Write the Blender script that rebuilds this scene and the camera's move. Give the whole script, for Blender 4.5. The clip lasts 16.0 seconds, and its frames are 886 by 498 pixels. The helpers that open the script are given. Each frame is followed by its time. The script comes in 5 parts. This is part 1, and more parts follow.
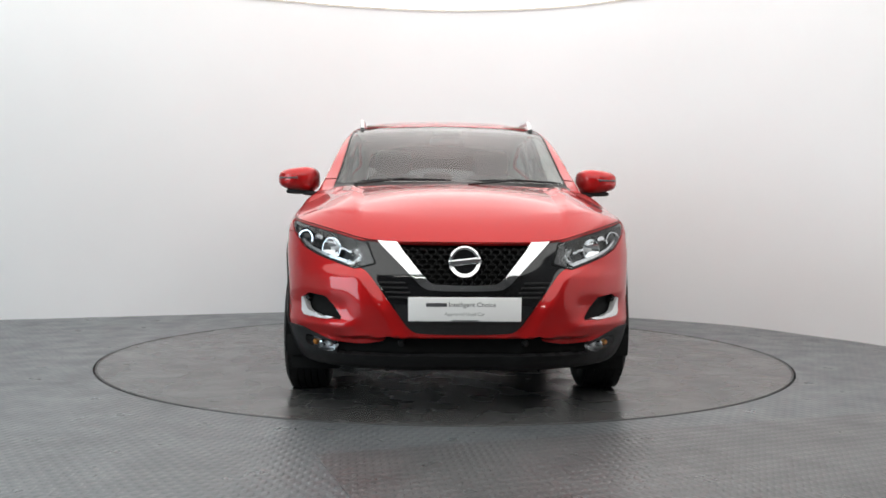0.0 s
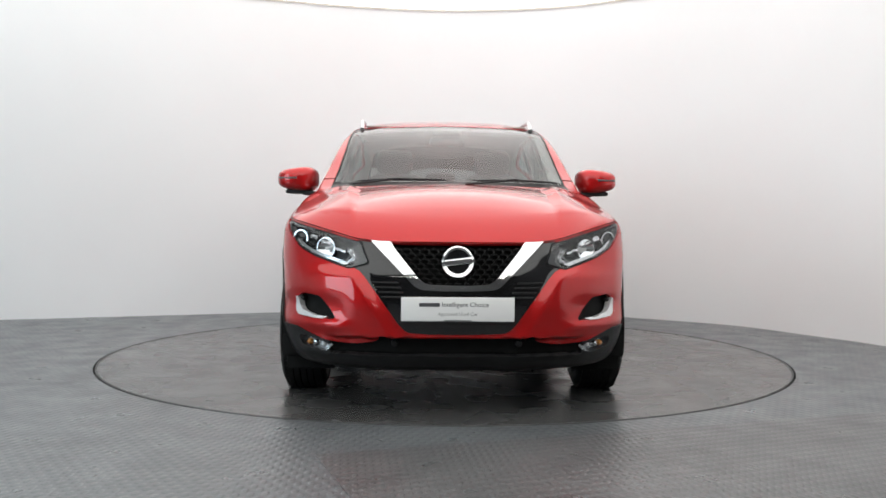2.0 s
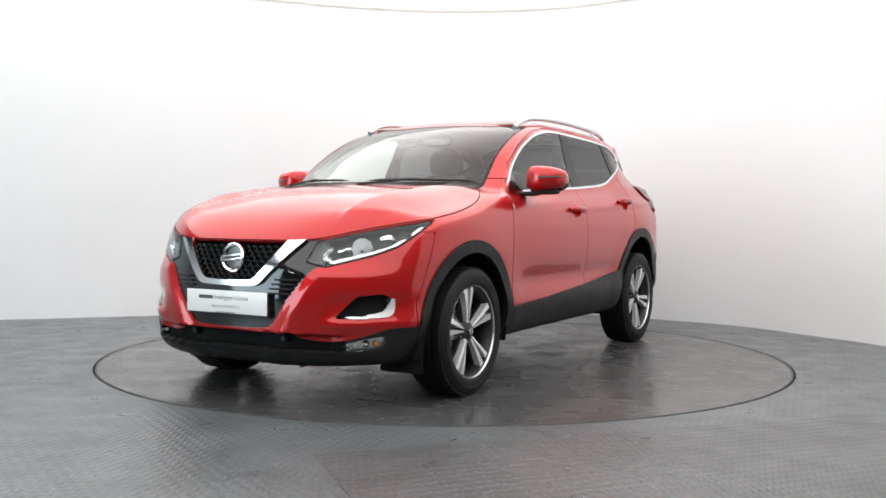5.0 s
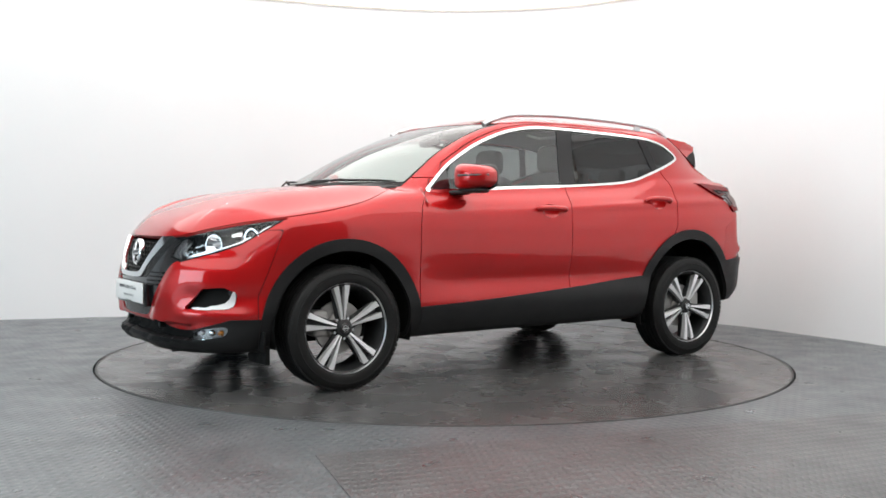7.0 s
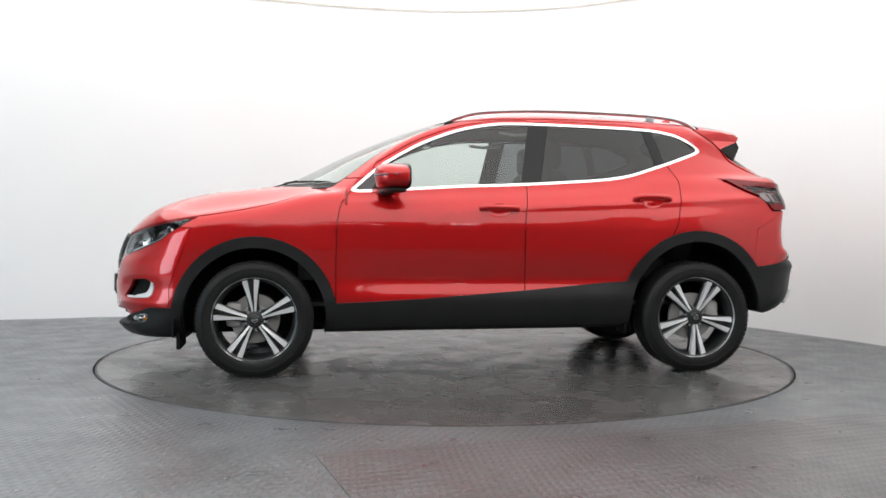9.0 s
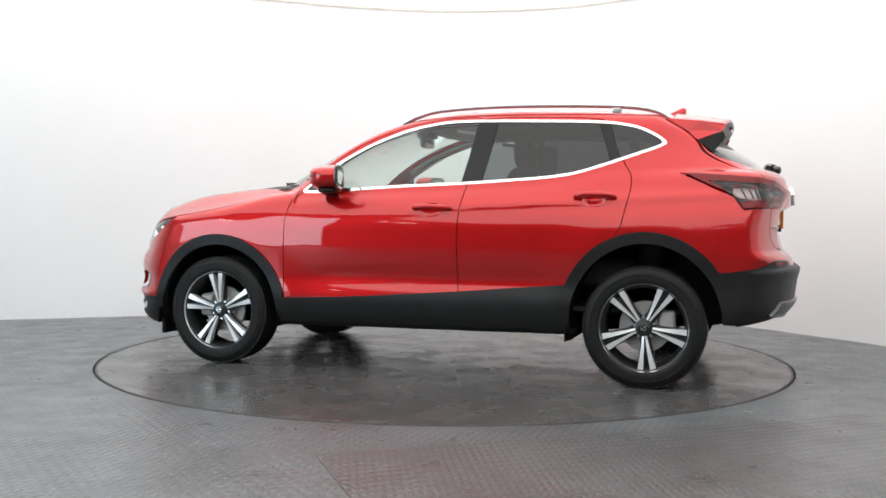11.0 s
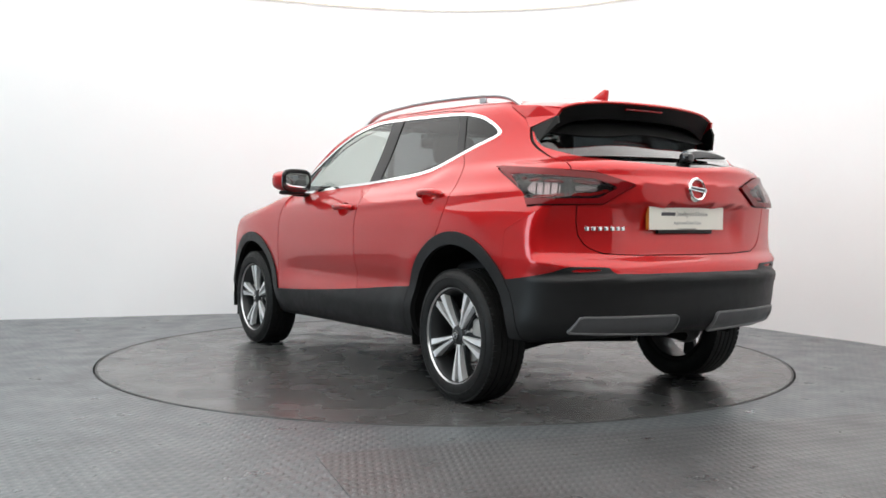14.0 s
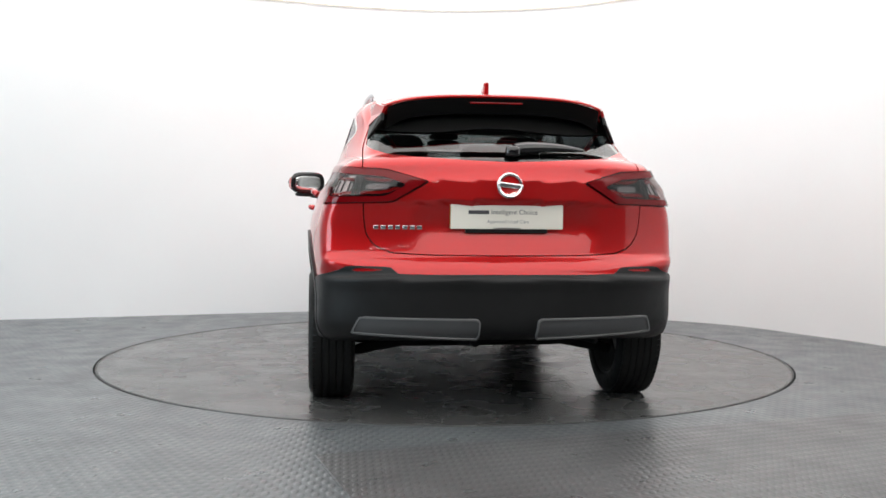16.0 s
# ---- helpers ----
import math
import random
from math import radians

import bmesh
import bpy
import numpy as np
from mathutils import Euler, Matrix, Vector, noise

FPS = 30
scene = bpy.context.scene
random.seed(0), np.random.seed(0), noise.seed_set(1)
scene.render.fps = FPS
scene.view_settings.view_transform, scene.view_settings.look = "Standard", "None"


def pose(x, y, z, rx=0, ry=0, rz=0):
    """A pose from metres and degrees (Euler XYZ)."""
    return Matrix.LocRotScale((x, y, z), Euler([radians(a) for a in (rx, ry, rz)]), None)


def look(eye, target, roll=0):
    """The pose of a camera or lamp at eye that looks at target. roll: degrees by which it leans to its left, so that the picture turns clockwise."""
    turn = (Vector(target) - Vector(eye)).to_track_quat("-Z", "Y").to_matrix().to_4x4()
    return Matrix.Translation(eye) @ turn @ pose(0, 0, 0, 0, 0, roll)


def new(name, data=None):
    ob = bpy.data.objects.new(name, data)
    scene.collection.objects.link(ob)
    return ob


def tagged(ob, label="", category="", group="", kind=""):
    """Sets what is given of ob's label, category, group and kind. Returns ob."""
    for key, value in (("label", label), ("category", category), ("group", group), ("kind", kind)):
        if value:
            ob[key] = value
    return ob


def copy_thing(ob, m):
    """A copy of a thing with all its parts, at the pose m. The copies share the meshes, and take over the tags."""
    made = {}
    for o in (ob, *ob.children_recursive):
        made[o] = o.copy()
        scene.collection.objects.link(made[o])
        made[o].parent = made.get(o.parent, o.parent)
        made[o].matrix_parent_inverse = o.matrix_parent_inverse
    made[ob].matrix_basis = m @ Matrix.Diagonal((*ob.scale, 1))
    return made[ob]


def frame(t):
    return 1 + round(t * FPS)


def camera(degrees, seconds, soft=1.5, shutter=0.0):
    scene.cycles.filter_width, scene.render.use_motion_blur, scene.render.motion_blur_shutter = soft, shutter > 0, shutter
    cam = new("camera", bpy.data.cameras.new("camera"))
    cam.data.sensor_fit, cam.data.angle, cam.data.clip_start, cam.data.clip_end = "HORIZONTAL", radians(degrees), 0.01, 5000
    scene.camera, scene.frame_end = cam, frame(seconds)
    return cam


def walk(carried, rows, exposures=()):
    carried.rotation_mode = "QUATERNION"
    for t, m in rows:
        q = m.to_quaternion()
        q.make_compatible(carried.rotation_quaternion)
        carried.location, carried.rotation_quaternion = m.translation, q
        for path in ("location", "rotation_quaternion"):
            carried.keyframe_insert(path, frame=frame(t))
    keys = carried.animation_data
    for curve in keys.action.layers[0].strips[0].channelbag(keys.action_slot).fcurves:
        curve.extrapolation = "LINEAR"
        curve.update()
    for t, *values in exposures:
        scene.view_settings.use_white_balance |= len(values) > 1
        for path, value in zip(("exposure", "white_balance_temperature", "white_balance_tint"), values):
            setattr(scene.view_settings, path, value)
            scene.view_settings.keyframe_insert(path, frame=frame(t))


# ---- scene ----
# The camera stands still on a tripod, about 0.93 m above the floor.
cam = camera(49.91, 16.0, soft=1.6)
EYE = (0.0, -6.464, 0.934)
YAW, PITCH, LEAN = radians(-0.124), radians(-1.93), 0.467
AIM = (EYE[0] + math.sin(YAW) * math.cos(PITCH), EYE[1] + math.cos(YAW) * math.cos(PITCH), EYE[2] + math.sin(PITCH))
walk(cam, [(0.0, look(EYE, AIM, LEAN)), (16.0, look(EYE, AIM, LEAN))],
     [(0.0, -0.27), (2.5, -0.25), (4.5, 0.0), (16.0, 0.0)])

# ---- light: a luminous stretch ceiling over the turntable, a dim hall behind ----
world = bpy.data.worlds.new("world")
scene.world = world
world.use_nodes = True
world.node_tree.nodes["Background"].inputs[0].default_value = (0.9, 0.95, 1.0, 1)
world.node_tree.nodes["Background"].inputs[1].default_value = 0.05


def area_lamp(name, m, sx, sy, power, colour):
    data = bpy.data.lights.new(name, "AREA")
    data.shape, data.size, data.size_y, data.energy, data.color = "RECTANGLE", sx, sy, power, colour
    ob = new(name, data)
    ob.matrix_world = m
    return ob


# cool fill lamp added out of view, before the closed west wall
area_lamp("west_fill_light", look((-8.7, -4.6, 2.0), (0.0, 0.6, 0.8)), 6.6, 3.4, 380, (0.70, 0.89, 1.0))

# ---- materials ----
def material(name, colour=(0.8, 0.8, 0.8), rough=0.5, metal=0.0, **more):
    m = bpy.data.materials.new(name)
    m.use_nodes = True
    b = m.node_tree.nodes["Principled BSDF"]
    b.inputs["Base Color"].default_value = (*colour, 1)
    b.inputs["Roughness"].default_value = rough
    b.inputs["Metallic"].default_value = metal
    for key, value in more.items():
        b.inputs[key.replace("_", " ")].default_value = value
    return m


def node(m, kind, **values):
    n = m.node_tree.nodes.new(kind)
    for key, value in values.items():
        n.inputs[key.replace("_", " ")].default_value = value
    return n


def link(m, a, out, b, into):
    m.node_tree.links.new(a.outputs[out], b.inputs[into])


def bsdf(m):
    return m.node_tree.nodes["Principled BSDF"]


def ramp(m, source, out, stops):
    r = m.node_tree.nodes.new("ShaderNodeValToRGB")
    r.color_ramp.elements[0].position, r.color_ramp.elements[1].position = stops[0][0], stops[-1][0]
    r.color_ramp.elements[0].color, r.color_ramp.elements[1].color = (*stops[0][1], 1), (*stops[-1][1], 1)
    for at, c in stops[1:-1]:
        r.color_ramp.elements.new(at).color = (*c, 1)
    link(m, source, out, r, "Fac")
    return r


def noisy(m, scale, detail=4.0, coords="Object"):
    c = m.node_tree.nodes.new("ShaderNodeTexCoord")
    n = node(m, "ShaderNodeTexNoise", Scale=scale, Detail=detail)
    link(m, c, coords, n, "Vector")
    return n


def grey(v):
    return (v, v, v)


def worn(m, base, spread, scale, rough, rough_spread, bump=0.0, bump_scale=200.0):
    """Colour and gloss that wander at two scales, with a fine relief."""
    b = bsdf(m)
    n = noisy(m, scale, 6)
    lo, hi = [max(0, c * (1 - spread)) for c in base], [min(1, c * (1 + spread)) for c in base]
    link(m, ramp(m, n, "Fac", [(0.3, lo), (0.7, hi)]), "Color", b, "Base Color")
    r = ramp(m, noisy(m, scale * 3.3, 5), "Fac", [(0.3, grey(max(0, rough - rough_spread))), (0.7, grey(rough + rough_spread))])
    link(m, r, "Color", b, "Roughness")
    if bump:
        k = node(m, "ShaderNodeBump", Strength=bump, Distance=0.001)
        link(m, noisy(m, bump_scale, 3), "Fac", k, "Height")
        link(m, k, "Normal", b, "Normal")
    return m


WALL = worn(material("white_wall_paint"), (0.86, 0.865, 0.87), 0.02, 0.7, 0.6, 0.05, 0.1, 60)
GLOW = material("light_ceiling", (1, 1, 1), 0.6, Emission_Color=(0.99, 0.985, 0.955, 1), Emission_Strength=1.82)
CORNICE = worn(material("beige_rail"), (0.75, 0.71, 0.65), 0.08, 3, 0.6, 0.05)
HALL = worn(material("dark_hall_paint"), (0.10, 0.10, 0.105), 0.1, 0.8, 0.7, 0.05)
STRIP = material("strip_light_glow", (1, 1, 1), 0.5, Emission_Color=(1.0, 0.97, 0.92, 1), Emission_Strength=34.0)


def floor_material(name, base, angle, pitch):
    """Dark rubber sheet with rows of small oval studs."""
    m = material(name, base, 0.3)
    b = bsdf(m)
    c = m.node_tree.nodes.new("ShaderNodeTexCoord")
    mp = m.node_tree.nodes.new("ShaderNodeMapping")
    mp.inputs["Rotation"].default_value = (0, 0, radians(angle))
    mp.inputs["Scale"].default_value = (1.0 / pitch, 0.5 / pitch, 1)
    link(m, c, "Object", mp, "Vector")
    v = node(m, "ShaderNodeTexVoronoi", Scale=1.0, Randomness=0.0)
    link(m, mp, "Vector", v, "Vector")
    studs = ramp(m, v, "Distance", [(0.22, grey(1)), (0.4, grey(0))])
    fine = noisy(m, 160, 4)
    mix = node(m, "ShaderNodeMath")
    mix.operation = "MULTIPLY_ADD"
    link(m, fine, "Fac", mix, 0)
    mix.inputs[1].default_value = 0.25
    link(m, studs, "Color", mix, 2)
    k = node(m, "ShaderNodeBump", Strength=0.6, Distance=0.0028)
    link(m, mix, "Value", k, "Height")
    link(m, k, "Normal", b, "Normal")
    n = noisy(m, 1.4, 8)
    link(m, ramp(m, n, "Fac", [(0.3, [x * 0.8 for x in base]), (0.7, [x * 1.25 for x in base])]), "Color", b, "Base Color")
    link(m, ramp(m, noisy(m, 5.0, 8), "Fac", [(0.3, grey(0.26)), (0.7, grey(0.42))]), "Color", b, "Roughness")
    return m


FLOOR = floor_material("studded_rubber", (0.098, 0.107, 0.113), 38, 0.034)
MAT = floor_material("studded_rubber_mat", (0.085, 0.086, 0.088), -12, 0.03)


def turntable_material():
    """Grey floor paint, scuffed and peeling to a darker, glossier coat."""
    m = material("worn_floor_paint", (0.1, 0.1, 0.1), 0.3)
    b = bsdf(m)
    n = noisy(m, 1.3, 9)
    n.inputs["Distortion"].default_value = 0.6
    base = ramp(m, n, "Fac", [(0.28, (0.055, 0.055, 0.055)), (0.5, (0.070, 0.070, 0.070)), (0.72, (0.088, 0.087, 0.085))])
    f = noisy(m, 2.6, 10)
    f.inputs["Distortion"].default_value = 1.2
    flakes = ramp(m, f, "Fac", [(0.735, grey(0)), (0.75, grey(1))])
    mix = m.node_tree.nodes.new("ShaderNodeMixRGB")
    link(m, flakes, "Color", mix, "Fac")
    link(m, base, "Color", mix, "Color1")
    mix.inputs["Color2"].default_value = (0.26, 0.255, 0.245, 1)
    link(m, mix, "Color", b, "Base Color")
    link(m, ramp(m, noisy(m, 3.7, 9), "Fac", [(0.35, grey(0.2)), (0.65, grey(0.32))]), "Color", b, "Roughness")
    add = node(m, "ShaderNodeMath")
    add.operation = "MULTIPLY_ADD"
    link(m, noisy(m, 60, 6), "Fac", add, 0)
    add.inputs[1].default_value = 0.35
    link(m, flakes, "Color", add, 2)
    k = node(m, "ShaderNodeBump", Strength=0.4, Distance=0.002)
    link(m, add, "Value", k, "Height")
    link(m, k, "Normal", b, "Normal")
    return m


TABLE = turntable_material()
EDGE = worn(material("edge_rubber"), (0.05, 0.05, 0.05), 0.2, 4, 0.5, 0.1)
GAP = material("gap_shadow_rubber", (0.01, 0.01, 0.01), 0.8)


def paint_material():
    m = material("red_metallic_paint", (0.46, 0.007, 0.008), 0.38, 0.5, Specular_IOR_Level=0.1, Coat_Weight=1.0, Coat_Roughness=0.025, Coat_IOR=1.54)
    b = bsdf(m)
    c = m.node_tree.nodes.new("ShaderNodeTexCoord")
    v = node(m, "ShaderNodeTexVoronoi", Scale=900.0)
    link(m, c, "Object", v, "Vector")
    k = ramp(m, v, "Color", [(0.0, (0.42, 0.006, 0.007)), (1.0, (0.51, 0.008, 0.009))])
    link(m, k, "Color", b, "Base Color")
    return m


PAINT = paint_material()
CLAD = worn(material("black_grained_plastic", Specular_IOR_Level=0.28), (0.012, 0.012, 0.0125), 0.15, 6, 0.45, 0.06, 0.25, 900)
GLOSS = material("gloss_black_plastic", (0.008, 0.008, 0.009), 0.08, Coat_Weight=0.6, Coat_Roughness=0.03)
PILLAR_BLACK = material("satin_black_pillar", (0.008, 0.008, 0.009), 0.3, Specular_IOR_Level=0.3)
DARK = worn(material("dark_underside", Specular_IOR_Level=0.15), (0.006, 0.006, 0.006), 0.3, 5, 0.7, 0.1)
CHROME = material("chrome", (0.86, 0.87, 0.88), 0.1, 1.0)
SATIN = worn(material("satin_silver_plastic"), (0.28, 0.28, 0.285), 0.06, 8, 0.4, 0.05, 0.05, 400)
SATIN.node_tree.nodes["Principled BSDF"].inputs["Metallic"].default_value = 0.6
SKID_GREY = worn(material("dark_satin_skid"), (0.085, 0.086, 0.089), 0.06, 8, 0.38, 0.05, 0.05, 400)
RAIL = material("brushed_aluminium", (0.62, 0.63, 0.64), 0.3, 1.0)
ALLOY = material("machined_alloy", (0.80, 0.80, 0.81), 0.3, 0.45)
ALLOY_DARK = material("dark_grey_alloy", (0.02, 0.021, 0.022), 0.42, 0.3, Coat_Weight=0.1)
RUBBER = worn(material("tyre_rubber", Specular_IOR_Level=0.25), (0.009, 0.009, 0.009), 0.2, 9, 0.55, 0.08, 0.3, 300)
STEEL = worn(material("brake_steel"), (0.33, 0.32, 0.31), 0.15, 14, 0.35, 0.08)
PLATE = material("white_plate", (0.84, 0.84, 0.83), 0.25)
PLATE_REAR = material("cream_plate", (0.83, 0.80, 0.72), 0.25)
INK = material("grey_ink", (0.06, 0.06, 0.065), 0.5)
INK_PALE = material("pale_grey_ink", (0.25, 0.25, 0.25), 0.5)
SEAT = worn(material("dark_seat_cloth"), (0.03, 0.028, 0.028), 0.2, 12, 0.85, 0.05)
TRIM = worn(material("dark_interior_trim"), (0.03, 0.03, 0.031), 0.15, 6, 0.6, 0.08)
LINER = worn(material("pale_headlining"), (0.42, 0.40, 0.37), 0.05, 10, 0.85, 0.05)
AMBER = material("amber_lens", (0.6, 0.22, 0.04), 0.15)
REFLECTOR = material("red_reflector", (0.34, 0.006, 0.008), 0.15, Specular_IOR_Level=0.4)


def glass_material(name, tint, shine=1.0):
    """A clear pane: tinted see-through, with a mirror gloss that grows at a slant."""
    m = bpy.data.materials.new(name)
    m.use_nodes = True
    t = m.node_tree
    t.nodes.remove(t.nodes["Principled BSDF"])
    clear, gloss, mix = t.nodes.new("ShaderNodeBsdfTransparent"), t.nodes.new("ShaderNodeBsdfGlossy"), t.nodes.new("ShaderNodeMixShader")
    clear.inputs[0].default_value = (*tint, 1)
    gloss.inputs["Roughness"].default_value = 0.0
    w = node(m, "ShaderNodeLayerWeight", Blend=0.5)
    power, scale = node(m, "ShaderNodeMath"), node(m, "ShaderNodeMath")
    power.operation, scale.operation = "POWER", "MULTIPLY_ADD"
    power.inputs[1].default_value = 5.0
    scale.inputs[1].default_value, scale.inputs[2].default_value = 0.9 * shine, 0.05 * shine
    link(m, w, "Facing", power, 0)
    link(m, power, "Value", scale, 0)
    link(m, scale, "Value", mix, 0)
    t.links.new(clear.outputs[0], mix.inputs[1])
    t.links.new(gloss.outputs[0], mix.inputs[2])
    t.links.new(mix.outputs[0], t.nodes["Material Output"].inputs[0])
    return m


GLASS = glass_material("green_tinted_glass", (0.80, 0.86, 0.83), 1.3)
PRIVACY = glass_material("dark_privacy_glass", (0.15, 0.165, 0.17), 1.15)
TAIL_GLASS = glass_material("dark_tailgate_glass", (0.15, 0.165, 0.17), 1.7)
LENS = glass_material("clear_lamp_lens", (0.92, 0.93, 0.94))
SMOKE_LENS = glass_material("smoked_lamp_lens", (0.62, 0.55, 0.55))
SILVER = material("bright_lamp_trim", (0.82, 0.83, 0.84), 0.22, 1.0)
SPOILER_BLACK = material("satin_black_spoiler", (0.006, 0.006, 0.006), 0.4, Specular_IOR_Level=0.18)
LAMP_BLACK = material("black_lamp_plastic", (0.012, 0.012, 0.013), 0.25, Specular_IOR_Level=0.4)
LAMP_GREY = worn(material("grey_lamp_plastic"), (0.07, 0.07, 0.073), 0.1, 8, 0.3, 0.05)
RED_GLOSS = material("dark_red_lens", (0.16, 0.003, 0.005), 0.06, Specular_IOR_Level=0.35)
LENS_WHITE = material("white_bulb_glass", (0.8, 0.8, 0.8), 0.1)
MIRROR = material("mirror_silver", (0.85, 0.86, 0.86), 0.02, 1.0)


# ---- mesh helpers ----
def part(name, bm, mat, parent=None, label="", smooth=True):
    data = bpy.data.meshes.new(name)
    bm.to_mesh(data)
    bm.free()
    data.materials.append(mat)
    if smooth:
        data.shade_smooth()
        data.set_sharp_from_angle(angle=radians(35))
    ob = new(name, data)
    ob.parent = parent
    return tagged(ob, label)


def box(bm, x0, x1, y0, y1, z0, z1, bevel=0.0, m=None):
    q = bmesh.ops.create_cube(bm, size=1.0)
    vs = q["verts"]
    bmesh.ops.scale(bm, vec=(abs(x1 - x0), abs(y1 - y0), abs(z1 - z0)), verts=vs)
    bmesh.ops.translate(bm, vec=((x0 + x1) / 2, (y0 + y1) / 2, (z0 + z1) / 2), verts=vs)
    if bevel:
        es = list({e for v in vs for e in v.link_edges})
        r = bmesh.ops.bevel(bm, geom=es, offset=bevel, segments=3, affect="EDGES", profile=0.5)
        vs = list({v for f in r["faces"] for v in f.verts} | {v for v in vs if v.is_valid})
    if m is not None:
        bmesh.ops.transform(bm, matrix=m, verts=vs)
    return vs


def spun(bm, profile, steps=64, m=None, closed=False):
    """A ring of revolution about the y axis from a profile of (radius, y)."""
    rings = []
    for i in range(steps):
        a = 2 * math.pi * i / steps
        rings.append([bm.verts.new((r * math.cos(a), y, r * math.sin(a))) for r, y in profile])
    n = len(profile)
    for i in range(steps):
        p, q = rings[i], rings[(i + 1) % steps]
        for j in range(n if closed else n - 1):
            bm.faces.new((p[j], p[(j + 1) % n], q[(j + 1) % n], q[j]))
    vs = [v for ring in rings for v in ring]
    if m is not None:
        bmesh.ops.transform(bm, matrix=m, verts=vs)
    bmesh.ops.recalc_face_normals(bm, faces=bm.faces)
    return vs


def prism(bm, outline, depth, m=None, bevel=0.0):
    """An outline in x and z, drawn out along y, both sides of zero."""
    a = [bm.verts.new((x, -depth / 2, z)) for x, z in outline]
    b = [bm.verts.new((x, depth / 2, z)) for x, z in outline]
    n = len(a)
    fs = [bm.faces.new(a), bm.faces.new(b[::-1])]
    fs += [bm.faces.new((a[i], b[i], b[(i + 1) % n], a[(i + 1) % n])) for i in range(n)]
    vs = a + b
    bmesh.ops.recalc_face_normals(bm, faces=fs)
    if bevel:
        r = bmesh.ops.bevel(bm, geom=list({e for f in fs[:2] for e in f.edges}), offset=bevel, segments=2, affect="EDGES", profile=0.5)
        vs = list({v for v in vs if v.is_valid} | {v for f in r["faces"] for v in f.verts})
    if m is not None:
        bmesh.ops.transform(bm, matrix=m, verts=vs)
    return vs


def tube(bm, points, radius, sides=10):
    """A round rod along a line of points; radius is one number or one for each point."""
    pts = [Vector(p) for p in points]
    rad = radius if isinstance(radius, (list, tuple)) else [radius] * len(pts)
    rings = []
    for i, p in enumerate(pts):
        d = (pts[min(i + 1, len(pts) - 1)] - pts[max(i - 1, 0)]).normalized()
        s = d.cross(Vector((0, 0, 1)))
        s = (s if s.length > 1e-3 else Vector((1, 0, 0))).normalized()
        u = s.cross(d)
        rings.append([bm.verts.new(p + (s * math.cos(a) + u * math.sin(a)) * rad[i]) for a in (2 * math.pi * k / sides for k in range(sides))])
    for a, b in zip(rings, rings[1:]):
        for k in range(sides):
            bm.faces.new((a[k], a[(k + 1) % sides], b[(k + 1) % sides], b[k]))
    bm.faces.new(rings[0][::-1])
    bm.faces.new(rings[-1])
    bmesh.ops.recalc_face_normals(bm, faces=bm.faces)


def spline(points, steps=8):
    """A smooth line through points (Catmull-Rom)."""
    p = [np.array(q, float) for q in points]
    p = [2 * p[0] - p[1]] + p + [2 * p[-1] - p[-2]]
    out = []
    for i in range(1, len(p) - 2):
        for k in range(steps):
            t = k / steps
            out.append(0.5 * (2 * p[i] + (p[i + 1] - p[i - 1]) * t + (2 * p[i - 1] - 5 * p[i] + 4 * p[i + 1] - p[i + 2]) * t * t
                              + (3 * p[i] - p[i - 1] - 3 * p[i + 1] + p[i + 2]) * t ** 3))
    out.append(p[-2])
    return [tuple(float(c) for c in q) for q in out]


# ---- the studio ----
RING = 2.235
WALL_TOP = 2.982
WALL_LINE = spline([(-9.0, -0.1), (-6.5, 0.85), (-3.89, 1.84), (-2.79, 2.26), (-1.57, 2.71), (-0.8, 2.98), (0.1, 3.1), (1.1, 2.9),
                    (1.91, 2.37), (2.55, 1.87), (2.97, 1.18), (3.29, 0.55), (3.6, -0.6), (3.75, -2.2), (3.8, -4.0)], 10)


def ribbon_wall(name, line, z0, z1, thick, mat, label):
    bm = bmesh.new()
    n = len(line)
    rows = []
    for i, (x, y) in enumerate(line):
        x0, y0 = line[max(0, i - 1)]
        x1, y1 = line[min(n - 1, i + 1)]
        l = math.hypot(x1 - x0, y1 - y0)
        nx, ny = -(y1 - y0) / l * thick, (x1 - x0) / l * thick
        rows.append([bm.verts.new(p) for p in ((x, y, z0), (x, y, z1), (x + nx, y + ny, z1), (x + nx, y + ny, z0))])
    for a, b in zip(rows, rows[1:]):
        for k in range(4):
            bm.faces.new((a[k], b[k], b[(k + 1) % 4], a[(k + 1) % 4]))
    bm.faces.new(rows[0])
    bm.faces.new(rows[-1][::-1])
    bmesh.ops.recalc_face_normals(bm, faces=bm.faces)
    return tagged(part(name, bm, mat), label, "wall", kind="structure")


